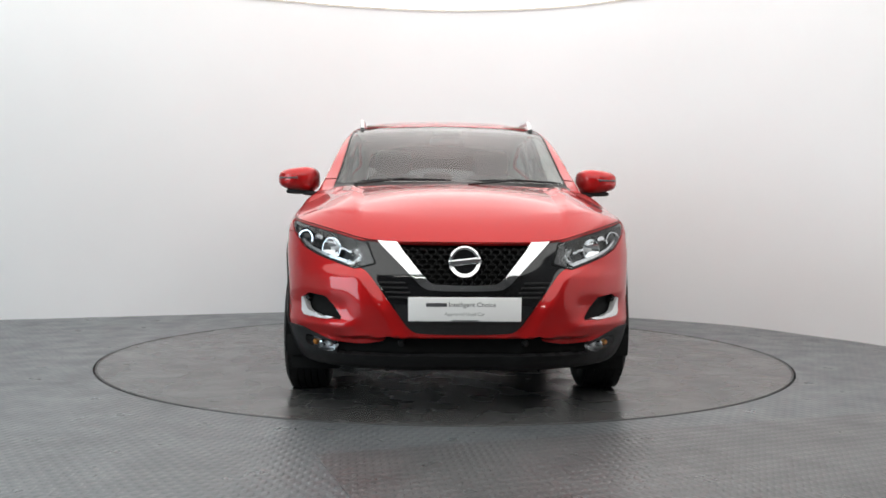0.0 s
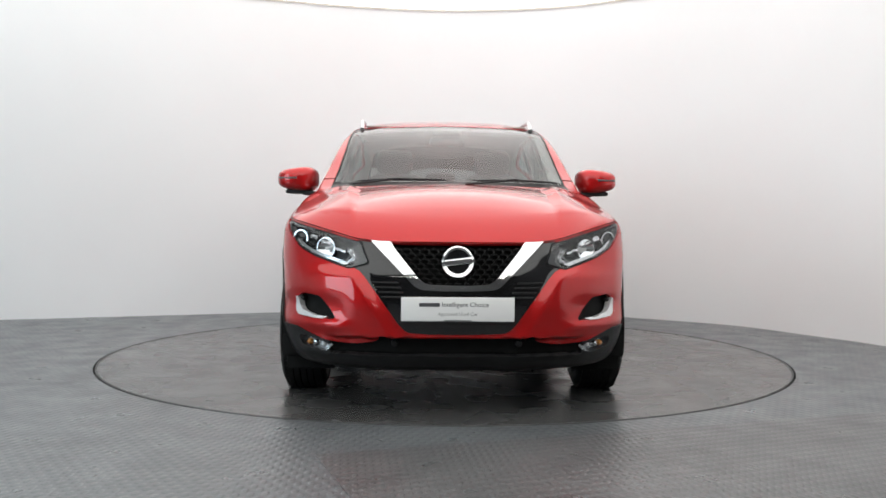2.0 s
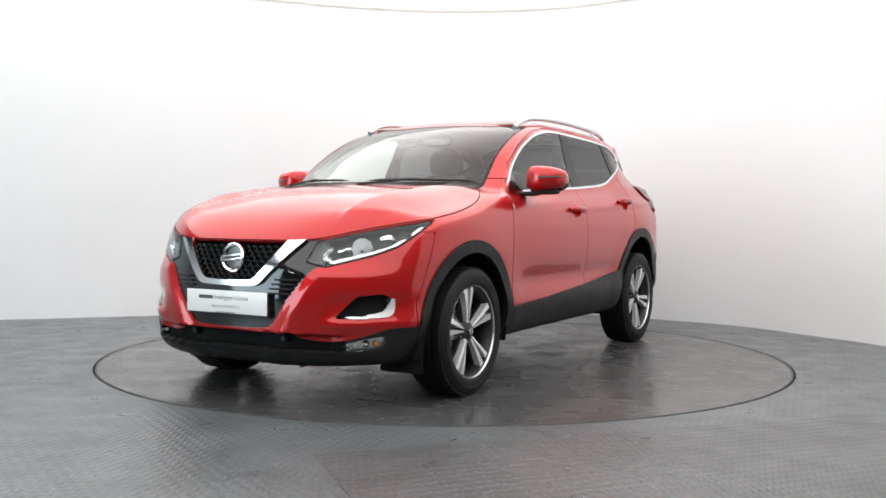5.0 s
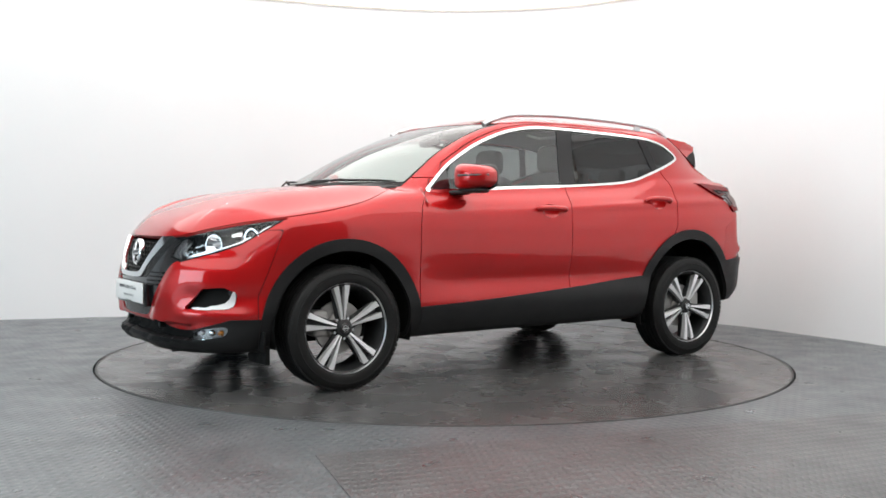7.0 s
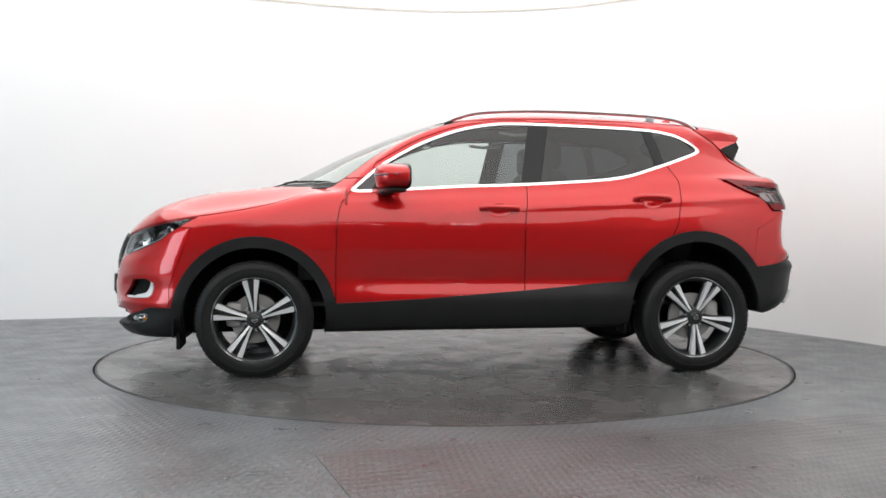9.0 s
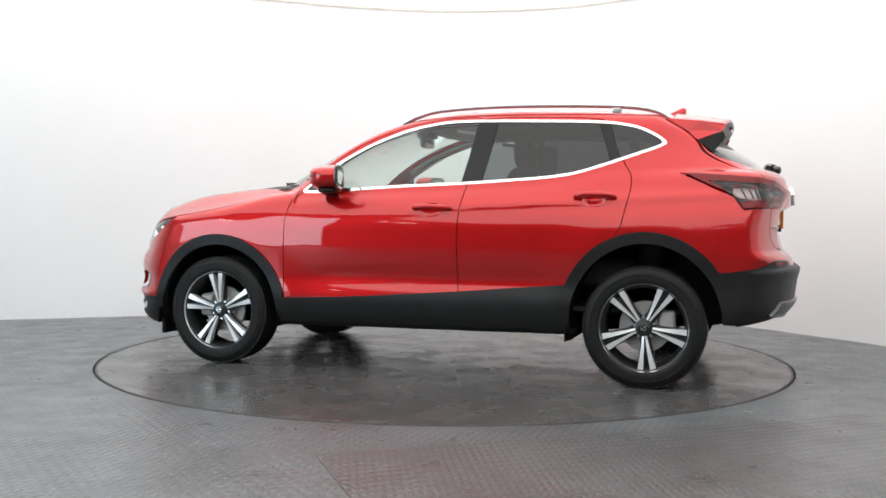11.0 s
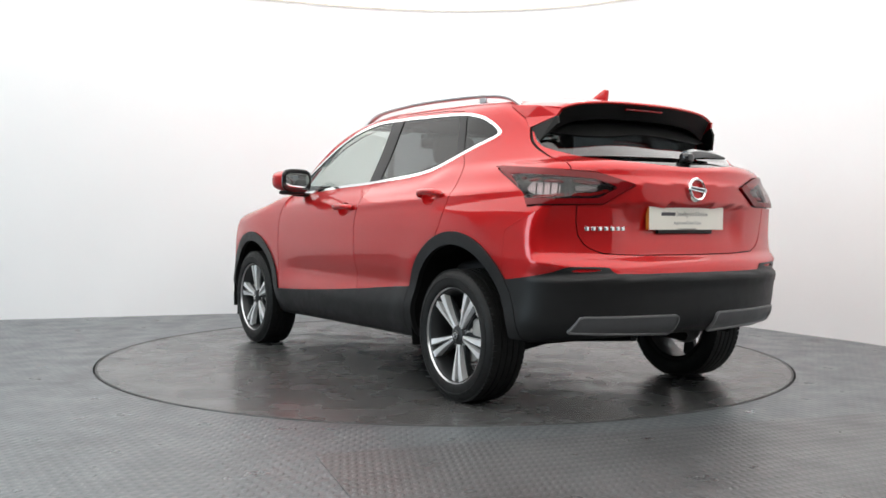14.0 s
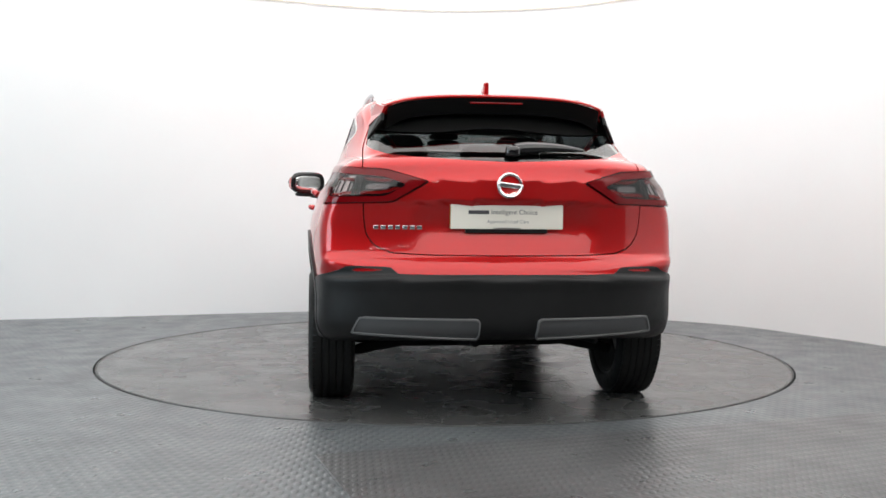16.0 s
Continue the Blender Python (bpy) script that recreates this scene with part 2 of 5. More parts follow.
def build_studio():
    ribbon_wall("wall_north", WALL_LINE, -0.02, WALL_TOP, 0.12, WALL, "curved white painted studio wall")
    ribbon_wall("wall_south", [(3.8, -4.0), (3.8, -12.0), (-9.0, -12.0), (-9.0, -7.2)], -0.02, 4.2, 0.12, HALL, "dim grey hall wall behind the studio")
    ribbon_wall("wall_west", [(-9.0, -7.2), (-9.0, -0.1)], -0.02, 4.2, 0.12, WALL, "white painted studio side wall")
    ribbon_wall("trim", WALL_LINE, WALL_TOP - 0.006, WALL_TOP + 0.014, -0.012, CORNICE, "thin beige rail along the head of the wall")
    # the floor, one sheet with a round hole
    bm = bmesh.new()
    n = 192
    inner = [bm.verts.new(((RING + 0.015) * math.cos(2 * math.pi * i / n), (RING + 0.015) * math.sin(2 * math.pi * i / n), 0)) for i in range(n)]
    low = [bm.verts.new((v.co.x, v.co.y, -0.05)) for v in inner]
    outer = [bm.verts.new((15 * math.cos(2 * math.pi * i / n), 15 * math.sin(2 * math.pi * i / n), 0)) for i in range(n)]
    for i in range(n):
        j = (i + 1) % n
        bm.faces.new((inner[i], outer[i], outer[j], inner[j]))
        bm.faces.new((low[i], inner[i], inner[j], low[j]))
    tagged(part("floor", bm, FLOOR), "dark grey studded rubber studio floor", "floor", kind="structure")
    bm = bmesh.new()
    bmesh.ops.create_circle(bm, cap_ends=True, segments=96, radius=RING + 0.1, matrix=pose(0, 0, -0.05))
    tagged(part("pit", bm, GAP), "dark pit below the turntable", "pit", kind="structure")
    # hall ceiling, and the luminous stretch ceiling within the curved wall
    bm = bmesh.new()
    box(bm, -9.2, 4.0, -12.2, 4.0, 4.2, 4.3)
    tagged(part("ceiling", bm, HALL), "dark hall ceiling", "ceiling", kind="structure")
    bm = bmesh.new()
    pts = [(x, y) for x, y in WALL_LINE if -4.6 < x and y > -2.6]
    # glow carried on unseen past the camera, added to light the car's near faces
    pts = pts + [(3.6, -8.2), (-4.6, -8.2)]
    a = [bm.verts.new((x * 1.0, y + (0.06 if y > 0 else 0), WALL_TOP + 0.02)) for x, y in pts]
    b = [bm.verts.new((v.co.x, v.co.y, WALL_TOP + 0.12)) for v in a]
    bm.faces.new(a)
    bm.faces.new(b[::-1])
    for i in range(len(a)):
        j = (i + 1) % len(a)
        bm.faces.new((a[i], b[i], b[j], a[j]))
    bmesh.ops.recalc_face_normals(bm, faces=bm.faces)
    tagged(part("light_ceiling", bm, GLOW, smooth=False), "glowing warm white stretch ceiling over the turntable", "ceiling light", kind="structure")


def build_mat():
    """One sheet of studded rubber matting laid over the floor."""
    bm = bmesh.new()
    a, u, w = Vector((-0.50, -2.78, 0)), Vector((0.945, 0.327, 0)), Vector((0.327, -0.945, 0))
    ring = [a, a + u * 4.1, a + u * 4.1 + w * 3.4, a + w * 3.4]
    top = [bm.verts.new(p + Vector((0, 0, 0.004))) for p in ring]
    low = [bm.verts.new(p - Vector((0, 0, 0.001))) for p in ring]
    bm.faces.new(top[::-1])
    for i in range(4):
        bm.faces.new((top[i], low[i], low[(i + 1) % 4], top[(i + 1) % 4]))
    bmesh.ops.recalc_face_normals(bm, faces=bm.faces)
    tagged(part("rubber_mat", bm, MAT, smooth=False), "dark studded rubber mat lying on the floor", "mat")


def build_hall_lights():
    """Slim tube lights hung in the hall, seen only as glints on the paint."""
    first = None
    for x, y, z, turn in ((-2.6, -9.0, 2.9, 20), (-1.2, -9.6, 2.7, 0), (1.4, -9.4, 2.7, 90), (2.6, -8.9, 2.9, 70), (-0.4, -10.6, 3.2, 0), (0.9, -10.8, 3.2, 0),
                          (-3.6, -10.0, 3.2, 90), (2.9, -10.4, 3.2, 0), (-5.6, -7.4, 3.0, 90), (-6.2, -4.4, 3.0, 90)):
        if first is None:
            bm = bmesh.new()
            box(bm, -0.50, 0.50, -0.045, 0.045, 0.0, 0.05, 0.01)
            first = part("hall_tube_light", bm, CLAD)
            tagged(first, "slim black hall tube light with white lens", "tube light", "hall tube lights")
            bm = bmesh.new()
            box(bm, -0.48, 0.48, -0.028, 0.028, -0.012, -0.002)
            part("lens", bm, STRIP, first, "glowing white lens", smooth=False)
            for dx in (-0.4, 0.4):
                bm = bmesh.new()
                box(bm, dx - 0.006, dx + 0.006, -0.006, 0.006, 0.045, 1.0)
                part("drop_rod", bm, CLAD, first, "black drop rod")
            first.matrix_basis = pose(x, y, z, 0, 0, turn)
        else:
            copy_thing(first, pose(x, y, z, 0, 0, turn))


def build_turntable():
    bm = bmesh.new()
    n = 192
    rim = [(RING - 0.003, 0.0), (RING, -0.003), (RING, -0.04)]
    rings = [[bm.verts.new((r * math.cos(2 * math.pi * i / n), r * math.sin(2 * math.pi * i / n), z)) for i in range(n)] for r, z in rim]
    bm.faces.new(rings[0])
    for p, q in zip(rings, rings[1:]):
        for i in range(n):
            bm.faces.new((p[i], q[i], q[(i + 1) % n], p[(i + 1) % n]))
    ob = part("turntable", bm, TABLE)
    bm = bmesh.new()
    spun(bm, [(RING - 0.010, 0.0004), (RING - 0.009, 0.0022), (RING + 0.001, 0.0022), (RING + 0.003, -0.002), (RING + 0.003, -0.035)], 192, pose(0, 0, 0, 90))
    part("edge_strip", bm, EDGE, ob, "dark worn rubber edge strip")
    return tagged(ob, "round worn grey painted turntable set flush in floor", "turntable")


# ---- the car's skin: soft unions and intersections of curved sheets ----
# x forward, y to the car's left, z up; the origin on the ground midway between the axles.
def curve(xs, ys):
    """A smooth function through (xs, ys), rising xs, flat beyond its ends (monotone cubic)."""
    xs, ys = np.array(xs, float), np.array(ys, float)
    h, d = np.diff(xs), np.diff(ys) / np.diff(xs)
    m = np.zeros(len(xs))
    m[0], m[-1] = d[0], d[-1]
    for i in range(1, len(xs) - 1):
        if d[i - 1] * d[i] > 0:
            w0, w1 = 2 * h[i] + h[i - 1], h[i] + 2 * h[i - 1]
            m[i] = (w0 + w1) / (w0 / d[i - 1] + w1 / d[i])

    def at(x):
        x = np.clip(x, xs[0], xs[-1])
        i = np.clip(np.searchsorted(xs, x) - 1, 0, len(xs) - 2)
        t = (x - xs[i]) / h[i]
        return ((1 + 2 * t) * (1 - t) ** 2 * ys[i] + t * (1 - t) ** 2 * h[i] * m[i]
                + t * t * (3 - 2 * t) * ys[i + 1] + t * t * (t - 1) * h[i] * m[i + 1])
    return at


def soft_max(a, b, k):
    h = np.clip(0.5 + 0.5 * (a - b) / k, 0, 1)
    return b + (a - b) * h + k * h * (1 - h)


def soft_min(a, b, k):
    return -soft_max(-a, -b, k)


def bump(v, at, width):
    return np.exp(-((v - at) / width) ** 2)


def step(v, lo, hi):
    t = np.clip((v - lo) / (hi - lo), 0, 1)
    return t * t * (3 - 2 * t)


HOOD = curve([0.6, 0.9, 1.2, 1.4, 1.57, 1.74, 1.91, 2.04, 2.15, 2.22], [1.140, 1.135, 1.118, 1.102, 1.082, 1.048, 0.988, 0.915, 0.828, 0.76])
HOOD_DROP = curve([0.8, 1.0, 1.26, 1.48, 1.65, 1.9, 2.1], [0.055, 0.07, 0.105, 0.12, 0.125, 0.09, 0.03])
BELT = curve([-2.0, -1.5, -1.14, -0.87, -0.28, 0.3, 0.8], [1.22, 1.235, 1.235, 1.18, 1.14, 1.12, 1.10])
SIDE = curve([0.15, 0.28, 0.36, 0.46, 0.56, 0.66, 0.76, 0.86, 0.94, 1.0, 1.06, 1.12, 1.2, 1.3],
             [0.745, 0.828, 0.866, 0.884, 0.880, 0.884, 0.891, 0.890, 0.880, 0.862, 0.836, 0.803, 0.768, 0.735])
NOSE = curve([0.18, 0.24, 0.30, 0.40, 0.52, 0.64, 0.74, 0.82, 0.95], [2.06, 2.15, 2.19, 2.195, 2.205, 2.195, 2.17, 2.14, 2.06])
TAIL = curve([0.30, 0.38, 0.46, 0.60, 0.65, 0.672, 0.70, 0.72, 0.77, 0.86, 1.0, 1.08, 1.16, 1.2, 1.26],
             [-1.9, -2.05, -2.115, -2.138, -2.150, -2.122, -2.112, -2.10, -2.055, -2.045, -2.058, -2.07, -2.065, -2.04, -1.97])
BOTTOM = curve([-2.2, -1.9, -1.2, 0.8, 1.8, 2.2], [0.40, 0.365, 0.29, 0.265, 0.23, 0.205])
ROOF = curve([-1.9, -1.75, -1.4, -0.9, -0.5, -0.2, 0.06, 0.3, 0.6], [1.485, 1.522, 1.570, 1.602, 1.611, 1.606, 1.580, 1.53, 1.45])
PILLAR = curve([0.95, 1.08, 1.12, 1.25, 1.36, 1.45, 1.51, 1.56], [0.84, 0.802, 0.787, 0.735, 0.696, 0.668, 0.645, 0.61])
SCREEN = curve([1.01, 1.132, 1.215, 1.32, 1.42, 1.50, 1.56, 1.62], [1.40, 1.175, 1.01, 0.80, 0.565, 0.34, 0.11, -0.25])
SCREEN_BOW = curve([1.05, 1.15, 1.3, 1.45, 1.55], [0.36, 0.33, 0.26, 0.19, 0.15])
HATCH = curve([1.1, 1.18, 1.24, 1.42, 1.5, 1.56], [-2.10, -2.03, -1.945, -1.67, -1.545, -1.45])


def skin(p):
    """Less than zero inside the car's outer skin."""
    x, a, z = p[:, 0], np.abs(p[:, 1]), p[:, 2]
    # lower body
    hood = HOOD(x) - HOOD_DROP(x) * (a / 0.8) ** 2.4
    ridge = 0.56 + 0.06 * (1.2 - x)
    hood = hood + 0.034 * step(a, ridge - 0.035, ridge) * (1 - step(a, ridge, ridge + 0.26)) * step(x, 0.8, 1.1) * (1 - step(x, 1.6, 2.15))
    top = np.where(x > 0.8, hood, BELT(x) - 0.05 * (a / 0.8) ** 4)
    f_top = z - top
    w = SIDE(z)
    w = w - 0.10 * np.clip((x - 1.2) / 1.0, 0, 1) ** 2 - 0.10 * np.clip((-1.3 - x) / 0.85, 0, 1) ** 1.8
    # sculpted flanks: a hollow above the sill, a swell over each wheel
    w = w - 0.020 * bump(z, 0.565, 0.075) * step(-np.abs(x + 0.1), -1.05, -0.6)
    w = w + 0.006 * (bump(np.hypot(x - 1.323, z - 0.345), 0.5, 0.1) + bump(np.hypot(x + 1.323, z - 0.36), 0.52, 0.1))
    # shoulder line rising to the tail
    w = w + 0.010 * bump(z, 0.985 + 0.06 * np.clip(-x, -1.2, 2) * 0.8, 0.028) * step(-x, -0.5, 0.6)
    f_side = a - w
    nose = NOSE(z) - 0.36 * (a / 0.9) ** 3 - 0.09 * (a / 0.9) ** 2
    # bumper: cheeks proud beside the grille, a fold above the fog lamps
    nose = nose + 0.022 * step(a, 0.26 + (z - 0.42) * 0.62, 0.36 + (z - 0.42) * 0.62) * step(-z, -0.72, -0.64) * (1 - step(a, 0.62, 0.85))
    nose = nose - 0.018 * bump(z, 0.515, 0.045) * step(a, 0.48, 0.62)
    nose = nose + 0.02 * bump(z, 0.42, 0.03) * step(a, 0.45, 0.6)
    # lower intake, set back
    nose = nose - 0.05 * step(-z, -0.375, -0.36) * step(z, 0.285, 0.30) * (1 - step(a, 0.5, 0.64))
    f_nose = (x - nose) * 0.9
    square = step(-z, -0.74, -0.66)
    tail = TAIL(z) + (1 - square) * (0.19 + 0.11 * step(z, 1.0, 1.15)) * (a / 0.9) ** 2.7 + square * (0.10 * (a / 0.9) ** 2 + 0.22 * (a / 0.9) ** 5)
    tail = tail + 0.022 * bump(z, 0.90, 0.085) * (1 - step(a, 0.34, 0.46))
    f_tail = (tail - x) * 0.9
    f_bot = BOTTOM(x) - z
    low = soft_max(f_side, f_top, 0.05)
    low = soft_max(low, f_nose, 0.06)
    low = soft_max(low, f_tail, 0.05)
    low = soft_max(low, f_bot, 0.04)
    # cabin
    roof = ROOF(x) - 0.05 * (a / 0.6) ** 2.6
    g = z - roof
    pw = PILLAR(z) - 0.24 * np.clip((-1.15 - x) / 0.9, 0, 1) ** 1.8 * step(z, 1.1, 1.4) - 0.10 * np.clip((-1.15 - x) / 0.9, 0, 1) ** 2
    g = soft_max(g, (a - pw) * 0.93, 0.06)
    ws = x - (SCREEN(z) - SCREEN_BOW(z) * (a / 0.7) ** 2.2)
    g = soft_max(g, ws * 0.4, 0.02)
    hw = (HATCH(z) + 0.14 * (a / 0.6) ** 2.4) - x
    g = soft_max(g, hw * 0.55, 0.03)
    g = soft_max(g, 1.0 - z, 0.01)
    return soft_min(low, g, 0.022)


def skin_normals(p):
    e = 0.0015
    g = np.stack([skin(p + d) - skin(p - d) for d in np.eye(3) * e], 1)
    return g / np.maximum(np.linalg.norm(g, axis=1, keepdims=True), 1e-9)


def half_skin(ds=0.0155, columns=64, rows=150):
    """The left half of the skin: rays from a spine inside the car, out to the sheets."""
    s0, s1, zc = -1.42, 1.5, 0.76
    cols = [((s1, 0, zc), math.pi / 2 * (1 - i / columns)) for i in range(columns)]
    k = int((s1 - s0) / ds)
    cols += [((s1 + (s0 - s1) * i / k, 0, zc), 0.0) for i in range(k + 1)]
    cols += [((s0, 0, zc), -math.pi / 2 * (i / columns)) for i in range(1, columns + 1)]
    th = np.radians(-66 + (90 + 66) * np.linspace(0, 1, rows))
    o = np.array([c[0] for c in cols])[:, None, :].repeat(rows, 1)
    f = np.array([c[1] for c in cols])[:, None]
    d = np.stack([np.sin(f) * np.cos(th), np.cos(f) * np.cos(th), np.sin(th) + 0 * f], -1)
    o, d = o.reshape(-1, 3), d.reshape(-1, 3)
    lo, hi = np.zeros(len(o)), np.full(len(o), 1.6)
    for r in np.linspace(0.1, 1.6, 46):
        out = skin(o + d * r) > 0
        new_hi = out & (hi > r)
        hi = np.where(new_hi, r, hi)
        lo = np.where((hi > r) & ~out, r, lo)
    for _ in range(22):
        mid = (lo + hi) / 2
        out = skin(o + d * mid[:, None]) > 0
        hi, lo = np.where(out, mid, hi), np.where(out, lo, mid)
    v = o + d * hi[:, None]
    v[:, 1] = np.maximum(v[:, 1], 0)
    n = len(cols)
    i, j = np.meshgrid(np.arange(n - 1), np.arange(rows - 1), indexing="ij")
    a, b, c, e = i * rows + j, (i + 1) * rows + j, (i + 1) * rows + j + 1, i * rows + j + 1
    f = np.concatenate([np.stack([a, b, c], -1).reshape(-1, 3), np.stack([a, c, e], -1).reshape(-1, 3)])
    area = np.linalg.norm(np.cross(v[f[:, 1]] - v[f[:, 0]], v[f[:, 2]] - v[f[:, 0]]), axis=1)
    return v, skin_normals(v), f[area > 1e-9]


def clip(piece, d):
    """Cut a piece (places, normals, triangles) along the zero of d, given for each vertex: the part above and the part below."""
    v, n, f = piece
    pos = d >= 0
    c = pos[f].sum(1)
    mixed = f[(c == 1) | (c == 2)]
    if len(mixed) == 0:
        return (v, n, f[c == 3]), (v, n, f[c == 0])
    flag = pos[mixed]
    lone_pos = flag.sum(1) == 1
    lone = np.where(lone_pos[:, None], flag, ~flag).argmax(1)
    r = np.arange(len(mixed))
    a, b, e = mixed[r, lone], mixed[r, (lone + 1) % 3], mixed[r, (lone + 2) % 3]
    pairs = np.sort(np.concatenate([np.stack([a, b], 1), np.stack([a, e], 1)]), 1)
    uniq, back = np.unique(pairs, axis=0, return_inverse=True)
    back = back.reshape(-1)
    t = d[uniq[:, 0]] / (d[uniq[:, 0]] - d[uniq[:, 1]])
    nv = v[uniq[:, 0]] * (1 - t[:, None]) + v[uniq[:, 1]] * t[:, None]
    nn = n[uniq[:, 0]] * (1 - t[:, None]) + n[uniq[:, 1]] * t[:, None]
    nn /= np.maximum(np.linalg.norm(nn, axis=1, keepdims=True), 1e-9)
    ab, ae = back[:len(a)] + len(v), back[len(a):] + len(v)
    one = np.stack([a, ab, ae], 1)
    two = np.concatenate([np.stack([ab, b, e], 1), np.stack([ab, e, ae], 1)])
    lp2 = np.concatenate([lone_pos, lone_pos])
    v2, n2 = np.concatenate([v, nv]), np.concatenate([n, nn])
    return ((v2, n2, np.concatenate([f[c == 3], one[lone_pos], two[~lp2]])),
            (v2, n2, np.concatenate([f[c == 0], one[~lone_pos], two[lp2]])))


def tidy(piece):
    v, n, f = piece
    used, back = np.unique(f, return_inverse=True)
    return v[used], n[used], back.reshape(f.shape)


def join(*pieces):
    vs, ns, fs, k = [], [], [], 0
    for v, n, f in pieces:
        vs.append(v), ns.append(n), fs.append(f + k)
        k += len(v)
    return np.concatenate(vs), np.concatenate(ns), np.concatenate(fs)


def mirror(piece):
    v, n, f = piece
    s = np.array([1, -1, 1])
    return v * s, n * s, f[:, ::-1]


def both(piece):
    return join(tidy(piece), mirror(tidy(piece)))


def polygon(points, smooth=2):
    p = np.array(points, float)
    for _ in range(smooth):
        q = np.roll(p, -1, 0)
        p = np.stack([0.8 * p + 0.2 * q, 0.2 * p + 0.8 * q], 1).reshape(-1, 2)
    return p


def inside(u, w, poly):
    """Signed distance to an outline, above zero inside."""
    q = np.stack([u, w], 1)
    best, odd = np.full(len(q), 1e9), np.zeros(len(q), bool)
    for a, b in zip(poly, np.roll(poly, -1, 0)):
        ab = b - a
        t = np.clip(((q - a) @ ab) / max(ab @ ab, 1e-12), 0, 1)
        best = np.minimum(best, np.linalg.norm(q - a - t[:, None] * ab, axis=1))
        cross = ((a[1] > q[:, 1]) != (b[1] > q[:, 1]))
        xs = a[0] + (q[:, 1] - a[1]) / (ab[1] if abs(ab[1]) > 1e-12 else 1e-12) * ab[0]
        odd ^= cross & (q[:, 0] < xs)
    return np.where(odd, best, -best)


def sheet(name, piece, mat, parent, out=0.0, thick=0.012, label="", rim=True):
    """A piece of the skin as a part: lifted by out, with a turned-in edge as deep as thick."""
    v, n, f = tidy(piece)
    v = v + n * out
    verts, norms, faces = [v], [n], [f]
    if rim and len(f):
        e = np.concatenate([f[:, [0, 1]], f[:, [1, 2]], f[:, [2, 0]]])
        key = np.sort(e, 1)
        _, first, count = np.unique(key, axis=0, return_index=True, return_counts=True)
        e = e[first[count == 1]]
        mid = (np.abs(v[e[:, 0], 1]) < 1e-4) & (np.abs(v[e[:, 1], 1]) < 1e-4)
        e = e[~mid]
        a, b = e[:, 0], e[:, 1]
        k, m = len(v), len(e)
        side = np.cross(v[b] - v[a], n[a])
        side /= np.maximum(np.linalg.norm(side, axis=1, keepdims=True), 1e-9)
        verts += [v[a], v[b], v[b] - n[b] * thick, v[a] - n[a] * thick]
        norms += [side] * 4
        i = np.arange(m)
        faces += [np.stack([k + m + i, k + i, k + 3 * m + i], 1), np.stack([k + m + i, k + 3 * m + i, k + 2 * m + i], 1)]
    v, n, f = np.concatenate(verts), np.concatenate(norms), np.concatenate(faces)
    data = bpy.data.meshes.new(name)
    data.from_pydata(v.tolist(), [], f.tolist())
    data.update()
    data.shade_smooth()
    data.normals_split_custom_set_from_vertices(n.tolist())
    data.materials.append(mat)
    ob = new(name, data)
    ob.parent = parent
    return tagged(ob, label)


def pair(name, piece, mat, parent, **how):
    """The same part on the left and on the right."""
    return sheet(name, piece, mat, parent, **how), sheet(name, mirror(tidy(piece)), mat, parent, **how)


# ---- outlines on the skin ----
def qf(v):
    return np.abs(v[:, 1]) + 2.2 - v[:, 0]


def qr(v):
    return np.abs(v[:, 1]) + 2.06 + v[:, 0]


HOOD_EDGE = curve([0, 0.39, 0.57, 0.83, 1.1, 1.37, 1.57, 1.79, 1.88, 1.94, 1.99], [0.815, 0.815, 0.825, 0.862, 0.897, 0.925, 0.952, 1.0, 1.035, 1.08, 1.16])
HEADLAMP = polygon([(1.40, 0.920), (1.24, 0.845), (1.10, 0.785), (0.93, 0.745), (0.61, 0.690), (0.49, 0.715), (0.575, 0.812), (0.83, 0.852), (1.1, 0.887)], 0)
FRONT_BLACK = polygon([(-0.3, 0.83), (0.60, 0.83), (0.50, 0.70), (0.45, 0.678), (0.345, 0.535), (0.26, 0.415), (0.215, 0.390), (-0.3, 0.386)], 1)
V_OUT = polygon([(-0.3, 0.90), (0.48, 0.90), (0.40, 0.815), (0.235, 0.65), (0.20, 0.612), (0.16, 0.592), (-0.3, 0.592)], 1)
V_IN = polygon([(-0.3, 0.86), (0.335, 0.86), (0.31, 0.805), (0.175, 0.64), (0.135, 0.618), (-0.3, 0.616)], 1)
FOG = polygon([(0.66, 0.450), (0.82, 0.556), (0.99, 0.566), (1.085, 0.535), (1.070, 0.470), (1.02, 0.456), (0.9, 0.450)], 0)
PILLAR_FACE = curve([1.1, 1.3, 1.51, 1.56], [0.092, 0.062, 0.030, 0.028])
BLADE = polygon([(0.60, 0.447), (0.95, 0.474), (1.015, 0.488), (1.062, 0.552), (1.084, 0.552), (1.070, 0.474), (1.03, 0.457), (0.9, 0.449)], 0)
LOW_LAMP = polygon([(1.03, 0.372), (0.72, 0.334), (0.765, 0.290), (1.01, 0.315)], 1)
LOW_EDGE = curve([0, 0.32, 0.37, 0.47, 0.62, 0.95, 1.06, 1.5], [0.368, 0.368, 0.382, 0.35, 0.336, 0.382, 0.402, 0.405])
